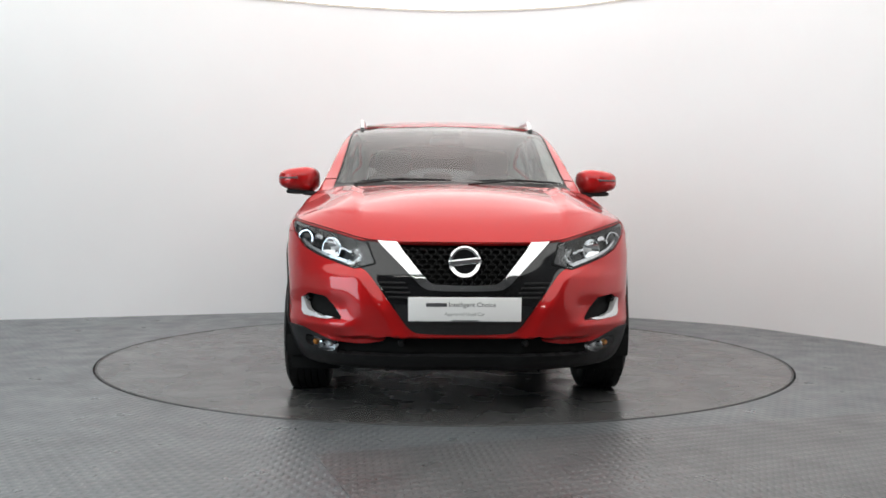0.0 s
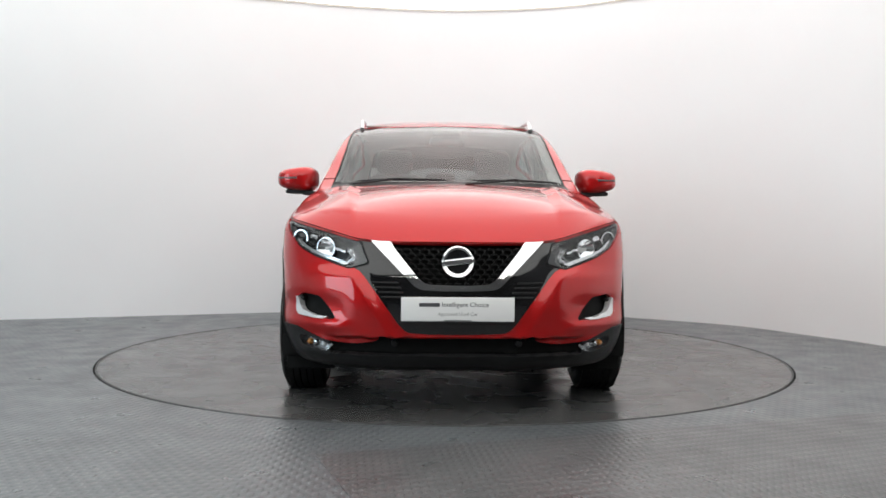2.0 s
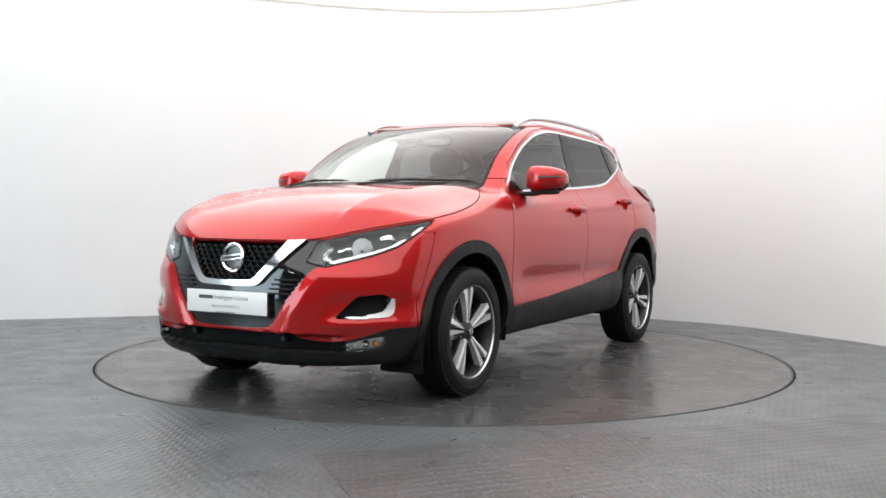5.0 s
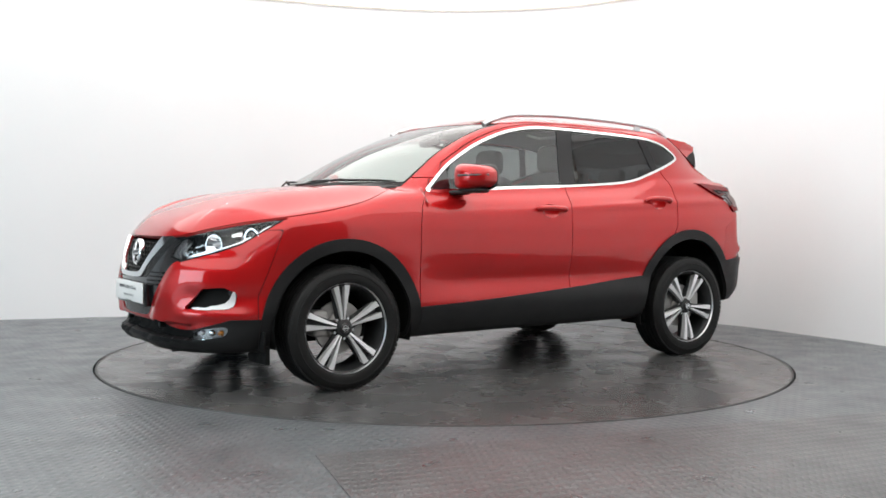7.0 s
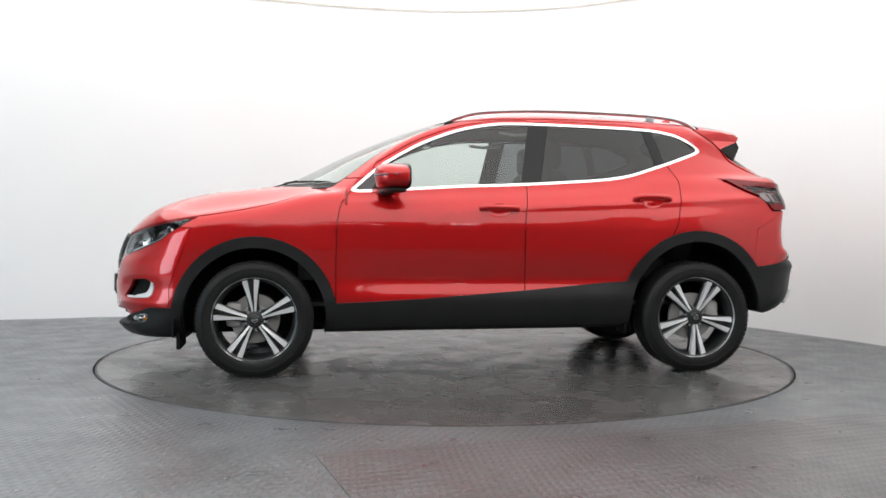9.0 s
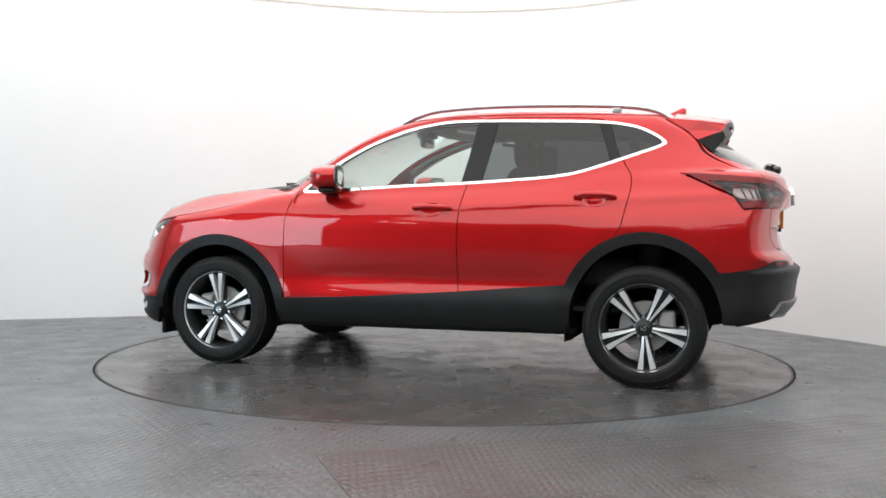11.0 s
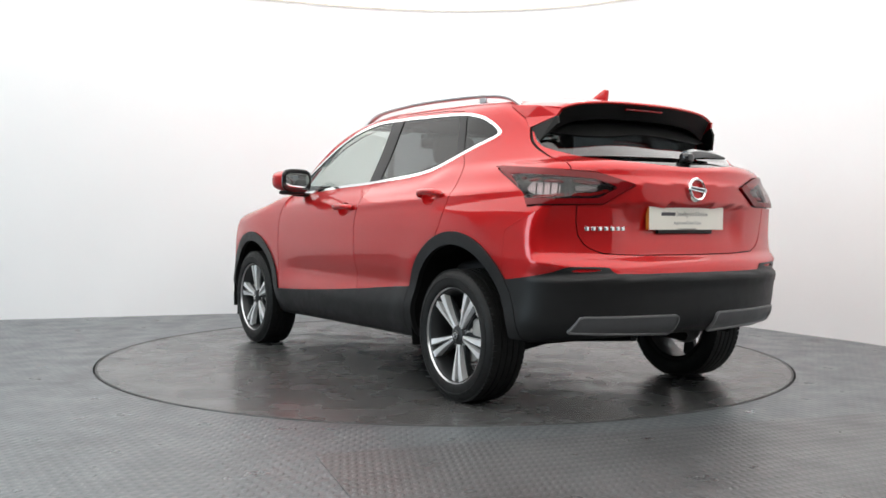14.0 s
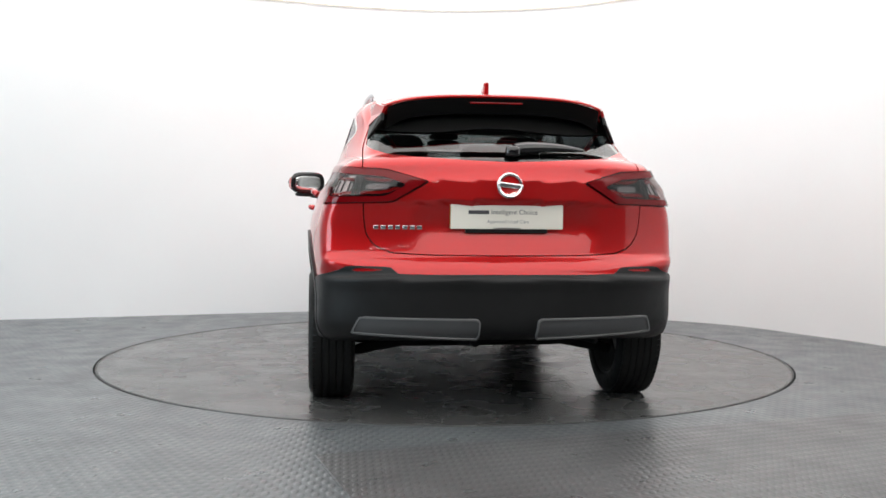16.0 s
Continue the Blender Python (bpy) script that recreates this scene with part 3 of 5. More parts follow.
DLO = polygon([(0.80, 1.070), (0.53, 1.083), (0.16, 1.108), (-0.28, 1.125), (-0.87, 1.165), (-1.14, 1.25), (-1.365, 1.328), (-1.412, 1.352), (-1.42, 1.362), (-1.412, 1.373), (-1.365, 1.41),
               (-1.26, 1.462), (-1.07, 1.497), (-0.34, 1.518), (-0.10, 1.513), (0.13, 1.470), (0.37, 1.378), (0.60, 1.245), (0.71, 1.150)], 2)
CLAD_TOP = curve([-1.3, -0.89, -0.26, 0.83, 1.3], [0.585, 0.558, 0.50, 0.432, 0.42])
REAR_CLAD = curve([0, 0.47, 0.53, 0.78, 0.86, 1.05, 1.2, 1.6], [0.674, 0.676, 0.706, 0.710, 0.690, 0.662, 0.645, 0.628])
TAIL_LAMP = polygon([(0.355, 1.092), (0.62, 1.148), (0.98, 1.165), (1.32, 1.186), (1.20, 1.12), (1.08, 1.05), (1.05, 0.985), (0.98, 0.992), (0.56, 1.0)], 0)
TAILGATE = polygon([(-0.3, 0.757), (0.50, 0.762), (0.60, 0.80), (0.645, 0.87), (0.655, 1.14), (0.642, 1.255), (0.622, 1.33), (0.555, 1.48), (0.5, 1.7), (-0.3, 1.7)], 1)
REAR_GLASS = polygon([(-0.3, 1.183), (0.10, 1.186), (0.50, 1.214), (0.628, 1.262), (0.614, 1.33), (0.51, 1.6), (-0.3, 1.6)], 1)
SKID = polygon([(0.70, 0.415), (0.66, 0.487), (0.145, 0.482), (0.13, 0.47), (0.13, 0.392)], 0)
BUMPER_REFLECTOR = polygon([(0.53, 0.682), (0.555, 0.699), (0.755, 0.702), (0.77, 0.687)], 1)
FRONT_DOOR = polygon([(0.862, 0.2), (0.862, 0.87), (0.835, 1.01), (0.78, 1.075), (0.705, 1.19), (0.61, 1.262), (0.385, 1.394), (0.135, 1.486), (-0.10, 1.528), (-0.35, 1.534), (-0.33, 1.45), (-0.275, 1.08), (-0.25, 0.88), (-0.262, 0.2)], 1)
REAR_DOOR = polygon([(-0.262, 0.2), (-0.25, 0.88), (-0.275, 1.08), (-0.33, 1.45), (-0.35, 1.534), (-1.05, 1.514), (-1.085, 1.45), (-1.185, 1.25), (-1.238, 1.17), (-1.235, 1.08), (-1.18, 0.84), (-0.95, 0.55), (-0.90, 0.2)], 1)


def arch(v, grow):
    """Above zero within a wheel arch, widened by grow."""
    d = []
    for cx, cz, rx, rz in ((1.323, 0.345, 0.405, 0.405), (-1.323, 0.352, 0.415, 0.445)):
        rx, rz = rx + grow, rz + grow
        k = np.hypot((v[:, 0] - cx) / rx, (v[:, 2] - cz) / rz)
        d.append((1 - k) * rx)
    return np.maximum(*d)


def bowls(car, door, x, z):
    """Press a round hollow behind the door handle; returns the rest of the door."""
    d = (1 - np.hypot((door[0][:, 0] - x) / 0.068, (door[0][:, 2] - z) / 0.042)) * 0.05
    bowl, rest = clip(door, d)
    v, n, f = tidy(bowl)
    r = np.clip(np.hypot((v[:, 0] - x) / 0.068, (v[:, 2] - z) / 0.042), 0, 1)
    deep = v - n * (0.024 * (1 - r ** 3))[:, None]
    g = np.stack([(v[:, 0] - x) / 0.068 ** 2, 0 * r, (v[:, 2] - z) / 0.042 ** 2], 1) * (0.024 * 3 * r)[:, None]
    m = n - g
    m /= np.linalg.norm(m, axis=1, keepdims=True)
    pair("handle_bowl", (deep, m, f), PAINT, car, rim=False, label="pressed hollow behind door handle")
    return tidy(rest)


def build_body(car):
    rest = tidy(half_skin())
    gaps = []
    side = lambda p: p[0][:, 0]
    high = lambda p: p[0][:, 2]
    wide = lambda p: np.abs(p[0][:, 1])

    def take(f, gap=0.0):
        """Cut out what lies above zero of f, with an open joint gap metres wide round it."""
        nonlocal rest
        got, rest = clip(rest, f(rest) - gap)
        if gap:
            joint, rest = clip(rest, f(rest) + gap)
            gaps.append(tidy(joint))
        rest = tidy(rest)
        return tidy(got)

    # wheel openings and the open underside
    take(lambda p: np.minimum(arch(p[0], 0), wide(p) - 0.45))
    take(lambda p: 0.218 - high(p))

    # windscreen and roof
    g = take(lambda p: np.minimum(np.minimum(np.minimum(1.35 * (PILLAR(high(p)) - PILLAR_FACE(high(p)) - wide(p)), 1.4),
                                  (side(p) - (SCREEN(high(p)) - SCREEN_BOW(high(p)) * (wide(p) / 0.7) ** 2.2) + 0.12)),
                                  np.minimum(high(p) - 1.118 + 0.02 * wide(p), 1.535 - 0.03 * wide(p) - high(p))))
    inner, border = clip(g, np.minimum(np.minimum(PILLAR(high(g)) - PILLAR_FACE(high(g)) - 0.012 - wide(g), high(g) - 1.135), 1.527 - 0.03 * wide(g) - high(g)))
    w = sheet("windscreen", both(inner), GLASS, car, -0.002, 0.005, "clear windscreen glass")
    w.visible_shadow = False
    sheet("windscreen_border", both(border), SPOILER_BLACK, car, -0.002, 0.005, "black edge band of windscreen")

    # side windows with their bright surround
    dlo = lambda p: np.where(wide(p) > 0.5, inside(side(p), high(p), DLO), -1)
    g = take(dlo)
    win, chrome = clip(g, dlo(g) - 0.015)
    pair("window_chrome", chrome, CHROME, car, out=0.001, thick=0.012, label="bright chrome window surround")
    win = tidy(win)
    # pillars between the panes, gloss black
    b_at = lambda p: side(p) + 0.30 + (high(p) - 1.1) * 0.19
    c_at = lambda p: side(p) + 1.155 - (high(p) - 1.25) * 0.33
    bp, win = clip(win, 0.062 - np.abs(b_at(win)))
    win = tidy(win)
    cp, win = clip(win, 0.032 - np.abs(c_at(win) - 0.012))
    win = tidy(win)
    pair("door_pillar", bp, PILLAR_BLACK, car, out=0.0, thick=0.01, label="black door pillar trim")
    pair("rear_pillar", cp, PILLAR_BLACK, car, out=0.0, thick=0.01, label="black quarter window divider")
    fw, rw = clip(win, b_at(win))
    rw = tidy(rw)
    rw, qw = clip(rw, c_at(rw))
    fw = tidy(fw)
    fw, fq = clip(fw, 0.0 - (side(fw) - 0.60))
    for name, q, mat, label in (("front_window", fw, GLASS, "green-tinted front door window"), ("mirror_sail", fq, GLOSS, "black mirror corner panel"),
                                ("rear_window", rw, PRIVACY, "dark privacy glass rear window"), ("quarter_window", qw, PRIVACY, "dark quarter window")):
        for ob in pair(name, q, mat, car, out=-0.004, thick=0.004, label=label):
            ob.visible_shadow = mat is GLOSS

    # lamps
    lamp = lambda p: np.where(side(p) > 1.2, inside(qf(p[0]), high(p), HEADLAMP), -1)
    g = take(lamp, 0.003)
    build_headlamps(car, g, lamp)
    tlamp = lambda p: np.where(side(p) < -1.3, inside(qr(p[0]), high(p), TAIL_LAMP), -1)
    g = take(tlamp, 0.003)
    build_tail_lamps(car, g, tlamp)

    # rear glass, tailgate
    glass = lambda p: np.where(side(p) < -1.5, inside(wide(p), high(p), REAR_GLASS), -1)
    g = take(glass)
    band, g = clip(g, high(g) - 1.352 - 0.012 * np.cos(wide(g) * 9))
    sheet("glass_band", both(band), SPOILER_BLACK, car, -0.002, 0.01, "black band at the head of the tailgate glass")
    for ob in (sheet("tailgate_glass", both(g), TAIL_GLASS, car, -0.003, 0.004, "dark tailgate glass"),):
        ob.visible_shadow = False
    gate = lambda p: np.where(side(p) < -1.45, inside(wide(p), high(p), TAILGATE), -1)
    g = take(gate, 0.003)
    sheet("tailgate", both(g), PAINT, car, 0, 0.015, "red painted tailgate")
    sheet("tailgate_lining", both(g), TRIM, car, -0.03, 0.01, "dark tailgate lining", rim=False)

    # grey plastic: arches, sills, bumper skirts
    sill = lambda p: np.where((side(p) < 1.3) & (side(p) > -1.5), CLAD_TOP(side(p)) - high(p), -1)
    rear = lambda p: np.where(side(p) < -1.45, REAR_CLAD(qr(p[0])) - high(p), -1)
    fore = lambda p: np.where(side(p) > 1.45, LOW_EDGE(qf(p[0])) - high(p), -1)
    g = take(lambda p: arch(p[0], 0.065), 0.0)
    f, r = clip(g, side(g))
    r = tidy(r)
    r, under = clip(r, np.where(side(r) < -1.45, high(r) - 0.37, 1))
    pair("arch_trim", f, CLAD, car, out=0.010, thick=0.03, label="grained black wheel arch trim")
    pair("arch_trim", r, CLAD, car, out=0.010, thick=0.03, label="grained black wheel arch trim")
    g = take(rear)
    skid = lambda p: np.where(side(p) < -1.55, inside(wide(p), high(p), SKID), -1)
    s, g = clip(g, skid(g))
    panel, frame_edge = clip(s, inside(wide(s), high(s), SKID) - 0.006)
    pair("skid_frame", frame_edge, SATIN, car, out=0.022, thick=0.035, label="satin silver skid trim frame")
    pair("skid_trim", panel, SKID_GREY, car, out=0.015, thick=0.02, label="dark grey skid trim")
    g = tidy(g)
    s, g = clip(g, np.where(side(g) < -1.7, inside(qr(g[0]), high(g), BUMPER_REFLECTOR), -1))
    pair("rear_reflector", s, REFLECTOR, car, out=0.001, thick=0.02, label="red bumper reflector")
    sheet("rear_bumper_skirt", both(g), CLAD, car, 0.006, 0.03, "grained black rear bumper skirt")
    g = take(fore)
    ll = lambda p: inside(qf(p[0]), high(p), LOW_LAMP)
    f, g = clip(g, ll(g))
    pair("fog_lamp", f, LENS, car, out=0.004, thick=0.012, label="clear fog lamp lens")
    pair("fog_lamp_bowl", f, SILVER, car, out=-0.025, thick=0.01, label="bright fog lamp reflector")
    for k in (1, -1):
        for q, r, mat in ((0.80, 0.014, LENS_WHITE), (0.88, 0.016, SILVER), (0.95, 0.014, AMBER)):
            disc("fog_bulb", mat, car, front_at(q, 0.328, -0.016, k), (0.85, 0.5 * k, 0), [(0.0005, 0.010), (r * 0.6, 0.008), (r, 0.0), (r * 1.1, -0.008)], "small fog lamp bulb", 16)
    g = tidy(g)
    dark, g = clip(g, np.minimum(high(g) - 0.288, np.minimum(0.60 - wide(g), side(g) - 1.8)))
    sheet("lower_intake", both(dark), DARK, car, -0.03, 0.02, "black lower air intake")
    sheet("front_bumper_skirt", both(g), CLAD, car, 0.006, 0.03, "grained black front bumper skirt")
    g = take(sill)
    f, r = clip(g, side(g) + 0.262)
    pair("sill_trim", f, CLAD, car, out=0.012, thick=0.03, label="grained black sill trim")
    pair("sill_trim", r, CLAD, car, out=0.012, thick=0.03, label="grained black sill trim")

    # grille and front opening
    black = lambda p: np.where(side(p) > 1.7, np.minimum(inside(wide(p), high(p), FRONT_BLACK), HOOD_EDGE(qf(p[0])) - high(p) - 0.004), -1)
    g = take(black)
    build_grille(car, g)
    fog = lambda p: np.where(side(p) > 1.5, inside(qf(p[0]), high(p), FOG), -1)
    b, _ = clip(rest, np.where(side(rest) > 1.5, inside(qf(rest[0]), high(rest), BLADE), -1))
    g = take(fog)
    pair("fog_bezel", g, DARK, car, out=-0.035, thick=0.005, label="black fog lamp bezel")
    pair("fog_blade", b, ALLOY, car, out=0.006, thick=0.03, label="bright chrome fog lamp blade")

    # painted panels
    hood = lambda p: np.where(side(p) > 0.6, np.minimum(high(p) - HOOD_EDGE(qf(p[0])), 0.4), -1)
    g = take(lambda p: np.minimum(hood(p), qf(p[0]) * -1 + 2.3), 0.003)
    sheet("bonnet", both(g), PAINT, car, 0.0, 0.015, "red painted bonnet with raised ridges")
    door = lambda p: np.where(wide(p) > 0.4, inside(side(p), high(p), FRONT_DOOR), -1)
    g = take(door, 0.0025)
    g = bowls(car, g, -0.093, 0.975)
    doors = pair("front_door", g, PAINT, car, thick=0.015, label="red painted front door")
    pair("door_card", g, TRIM, car, out=-0.05, rim=False, label="dark door lining")
    door = lambda p: np.where(wide(p) > 0.4, inside(side(p), high(p), REAR_DOOR), -1)
    g = take(door, 0.0025)
    g = bowls(car, g, -1.041, 1.038)
    doors += pair("rear_door", g, PAINT, car, thick=0.015, label="red painted rear door")
    pair("door_card", g, TRIM, car, out=-0.05, rim=False, label="dark door lining")
    g = take(lambda p: np.minimum(side(p) - (1.70 + 0.15 * np.clip((0.80 - high(p)) / 0.4, -1, 0.7)), 0.86 - high(p)), 0.002)
    sheet("front_bumper", both(g), PAINT, car, 0, 0.02, "red painted front bumper")
    g = take(lambda p: np.minimum(-1.72 - side(p) - 0.1 * (high(p) - 0.9), 0.97 - high(p) - (side(p) + 1.9) * 0.5), 0.0006)
    sheet("rear_bumper", both(g), PAINT, car, 0, 0.02, "red painted rear bumper")
    g = take(lambda p: np.minimum(side(p) - 0.8, 1.12 - high(p)), 0.0)
    pair("front_wing", g, PAINT, car, thick=0.015, label="red painted front wing")
    sheet("roof_shell", both(rest), PAINT, car, 0, 0.015, "red painted roof and rear quarters")
    lining, _ = clip(rest, high(rest) - 1.1)
    sheet("headlining", both(lining), LINER, car, -0.03, 0.01, "pale headlining and pillar trim", rim=False)
    k = join(*gaps)
    sheet("panel_joint", both(k), GAP, car, -0.012, 0.004, "dark joints between panels", rim=False)
    return doors


# ---- finding places on the skin ----
def meet(p, d, reach=1.5):
    """Where the ray from p, inside the car, along d leaves the skin, and the outward normal there."""
    p, d = np.array(p, float), np.array(d, float)
    d = d / np.linalg.norm(d)
    lo, hi = 0.0, reach
    for count in (100, 40, 40):
        r = np.linspace(lo, hi, count)
        out = skin(p + d * r[:, None]) > 0
        k = int(out.argmax()) if out.any() else count - 1
        lo, hi = r[max(0, k - 1)], r[k]
    q = p + d * hi
    return q, skin_normals(q[None])[0]


def front_at(q, z, lift=0.0, s=1):
    p, n = meet((2.2 - q, 0, z), (1, 1, 0)) if q > 0.62 else meet((1.4, max(0, q - 0.06 - 0.05 * q * q), z), (1, 0, 0))
    return (p + n * lift) * np.array([1, s, 1])


def face_at(a, z, lift=0.0, s=1):
    p, n = meet((1.3, a, z), (1, 0, 0))
    return (p + n * lift) * np.array([1, s, 1])


def rear_at(a, z, lift=0.0, s=1):
    p, n = meet((-1.3, a, z), (-1, 0, 0))
    return (p + n * lift) * np.array([1, s, 1])


def tail_at(q, z, lift=0.0, s=1):
    p, n = meet((q - 2.06, 0, z), (-1, 1, 0)) if q > 0.5 else meet((-1.3, q, z), (-1, 0, 0))
    return (p + n * lift) * np.array([1, s, 1])


def side_at(x, z, lift=0.0, s=1):
    p, n = meet((x, 0.2, z), (0, 1, 0))
    return (p + n * lift) * np.array([1, s, 1])


def roof_at(x, a, lift=0.0, s=1):
    p, n = meet((x, a, 1.0), (0, 0, 1))
    return (p + n * lift) * np.array([1, s, 1])


def blob(bm, c, h, power=0.5, m=None, nu=28, nv=18):
    """A rounded block: a superellipsoid with half sizes h."""
    def p(w):
        return math.copysign(abs(w) ** power, w)
    rings = []
    for j in range(nv + 1):
        t = -math.pi / 2 + math.pi * j / nv
        rings.append([bm.verts.new((c[0] + h[0] * p(math.cos(t)) * p(math.cos(2 * math.pi * i / nu)),
                                    c[1] + h[1] * p(math.cos(t)) * p(math.sin(2 * math.pi * i / nu)), c[2] + h[2] * p(math.sin(t)))) for i in range(nu)])
    for a, b in zip(rings, rings[1:]):
        for i in range(nu):
            bm.faces.new((a[i], a[(i + 1) % nu], b[(i + 1) % nu], b[i]))
    vs = [v for r in rings for v in r]
    if m is not None:
        bmesh.ops.transform(bm, matrix=m, verts=vs)
    bmesh.ops.remove_doubles(bm, verts=vs, dist=1e-5)
    bmesh.ops.recalc_face_normals(bm, faces=bm.faces)


def block(name, mat, parent, c, h, power=0.4, label="", m=None):
    bm = bmesh.new()
    blob(bm, c, h, power, m)
    return part(name, bm, mat, parent, label)


def rod(name, mat, parent, points, radius, label="", sides=10):
    bm = bmesh.new()
    tube(bm, points, radius, sides)
    return part(name, bm, mat, parent, label)


def disc(name, mat, parent, centre, axis, profile, label="", steps=40):
    """A turned part round an axis, from a profile of (radius, distance along the axis)."""
    bm = bmesh.new()
    spun(bm, profile, steps)
    ob = part(name, bm, mat, parent, label)
    ob.matrix_basis = Matrix.Translation(centre) @ Vector((0, 1, 0)).rotation_difference(Vector(axis)).to_matrix().to_4x4()
    return ob


def writing(name, text, size, mat, parent, m, depth=0.0004):
    data = bpy.data.curves.new(name, "FONT")
    data.body, data.size, data.align_x, data.align_y, data.extrude = text, size, "LEFT", "CENTER", depth
    data.materials.append(mat)
    ob = new(name, data)
    ob.parent = parent
    ob.matrix_basis = m
    return ob


# ---- lamps ----
def line_distance(u, w, line):
    """How far points lie from a bent line."""
    q, best = np.stack([u, w], 1), np.full(len(u), 1e9)
    for a, b in zip(np.array(line[:-1]), np.array(line[1:])):
        ab = b - a
        t = np.clip(((q - a) @ ab) / (ab @ ab), 0, 1)
        best = np.minimum(best, np.linalg.norm(q - a - t[:, None] * ab, axis=1))
    return best


def build_headlamps(car, g, f):
    d = inside(qf(g[0]), g[0][:, 2], HEADLAMP)
    for s in (1, -1):
        q = g if s == 1 else mirror(g)
        lens = sheet("headlamp", q, LENS, car, 0.0, 0.02, "clear headlamp with chrome daylight strip")
        lens.visible_shadow = False
        black, wedge = clip(g, qf(g[0]) - 0.60 - 0.5 * np.clip(g[0][:, 2] - 0.75, 0, 1))
        flip = (lambda p: p) if s == 1 else mirror
        sheet("housing", flip(black), LAMP_BLACK, lens, -0.055, 0.01, "black lamp housing")
        sheet("inner_wedge", flip(wedge), LAMP_GREY, lens, -0.014, 0.04, "grey ribbed wedge of the lamp")
        rim, _ = clip(g, 0.009 - d)
        sheet("lamp_rim", rim if s == 1 else mirror(rim), LAMP_BLACK, lens, -0.006, 0.05, "grey lamp edge", rim=True)
        # outer projector, inner reflector bowl, bent daylight strip
        for qq, z, r, mat, name, label in ((1.16, 0.832, 0.044, GLOSS, "projector", "dark projector lens"), (0.865, 0.788, 0.050, CHROME, "reflector", "chrome reflector bowl")):
            c = front_at(qq, z, -0.032, s)
            n = Vector((0.86, 0.5 * s, 0.05))
            if mat is GLOSS:
                disc(name, GLOSS, lens, c, n, [(0.001, 0.014), (r * 0.4, 0.011), (r * 0.7, 0.004), (r * 0.86, -0.004)], label)
                disc("projector_ring", CHROME, lens, c, n, [(r * 0.86, 0.0), (r * 0.88, 0.010), (r, 0.010), (r * 1.02, -0.01)], "chrome projector ring")
            else:
                disc(name, CHROME, lens, c, n, [(0.001, -0.022), (r * 0.35, -0.02), (r * 0.75, -0.006), (r, 0.012), (r * 1.05, 0.012), (r * 1.06, -0.01)], label)
                disc("bulb", LENS_WHITE, lens, c, n, [(0.001, 0.012), (0.007, 0.009), (0.009, 0.0), (0.009, -0.02)], "white bulb")
        for name, line, half, lift, label in (
                ("daylight_strip", ((1.16, 0.823), (1.05, 0.785), (0.93, 0.760), (0.76, 0.732), (0.665, 0.718), (0.60, 0.738), (0.665, 0.785)), 0.0085, -0.016, "bright bent daylight strip"),
                ("outer_strip", ((1.325, 0.897), (1.27, 0.873), (1.225, 0.850)), 0.013, -0.022, "bright outer lamp strip"),
                ("inner_trim", ((0.70, 0.772), (0.76, 0.785), (0.80, 0.788)), 0.006, -0.03, "bright pointed trim"),
                ("top_trim", ((0.99, 0.838), (1.06, 0.850), (1.09, 0.835)), 0.010, -0.035, "bright trim over the projector")):
            piece, _ = clip(g, half - line_distance(qf(g[0]), g[0][:, 2], line))
            sheet(name, flip(piece), SILVER, lens, lift, 0.012, label)
        for k in range(3):
            w = 0.545 + 0.022 * k
            rod("wedge_rib", SATIN, lens, [front_at(w + 0.02, 0.712 + 0.006 * k, -0.011, s), front_at(w, 0.735 + 0.006 * k, -0.011, s), front_at(w + 0.035, 0.79, -0.011, s)], 0.003, "", 6)


def build_tail_lamps(car, g, f):
    q, z = qr(g[0]), g[0][:, 2]
    core = polygon([(0.47, 1.078), (0.62, 1.112), (0.98, 1.132), (1.19, 1.142), (1.12, 1.08), (1.07, 1.022), (0.9, 1.020), (0.60, 1.026)], 0)
    k = inside(q, z, core)
    clear, red = clip(g, k)
    clear = tidy(clear)
    for s in (1, -1):
        flip = (lambda p: p) if s == 1 else mirror
        lamp = sheet("tail_lamp", flip(red), RED_GLOSS, car, 0.012, 0.025, "dark red tail lamp with smoked clear centre")
        c = sheet("smoked_lens", flip(clear), SMOKE_LENS, lamp, 0.011, 0.01, "smoked clear lens")
        c.visible_shadow = False
        sheet("lamp_floor", flip(clear), DARK, lamp, -0.035, 0.01, "black lamp interior")
        cq, cz = qr(clear[0]), clear[0][:, 2]
        for name, line, half, mat, lift, label in (
                ("silver_reflector", ((0.86, 1.075), (1.04, 1.082)), 0.032, RAIL, -0.022, "silver reflector block"),
                ("silver_reflector", ((0.60, 1.072), (0.72, 1.078)), 0.014, SATIN, -0.022, "silver reflector block"),
                ("red_bar", ((0.52, 1.066), (0.62, 1.045), (1.05, 1.040)), 0.008, REFLECTOR, -0.012, "red light bar"),
                ("red_bar", ((0.58, 1.102), (0.98, 1.120), (1.12, 1.126)), 0.006, REFLECTOR, -0.012, "red light bar")):
            piece, _ = clip(clear, half - line_distance(cq, cz, line))
            sheet(name, flip(piece), mat, lamp, lift, 0.015, label)
        for w in (0.845, 0.90, 0.955, 1.01):
            rod("reflector_rib", LAMP_BLACK, lamp, [tail_at(w, 1.05, -0.018, s), tail_at(w, 1.105, -0.018, s)], 0.004, "", 6)
        for w in (0.77, 0.80):
            rod("lamp_divider", LAMP_BLACK, lamp, [tail_at(w, 1.025, -0.006, s), tail_at(w, 1.118, -0.006, s)], 0.008, "black divider", 8)


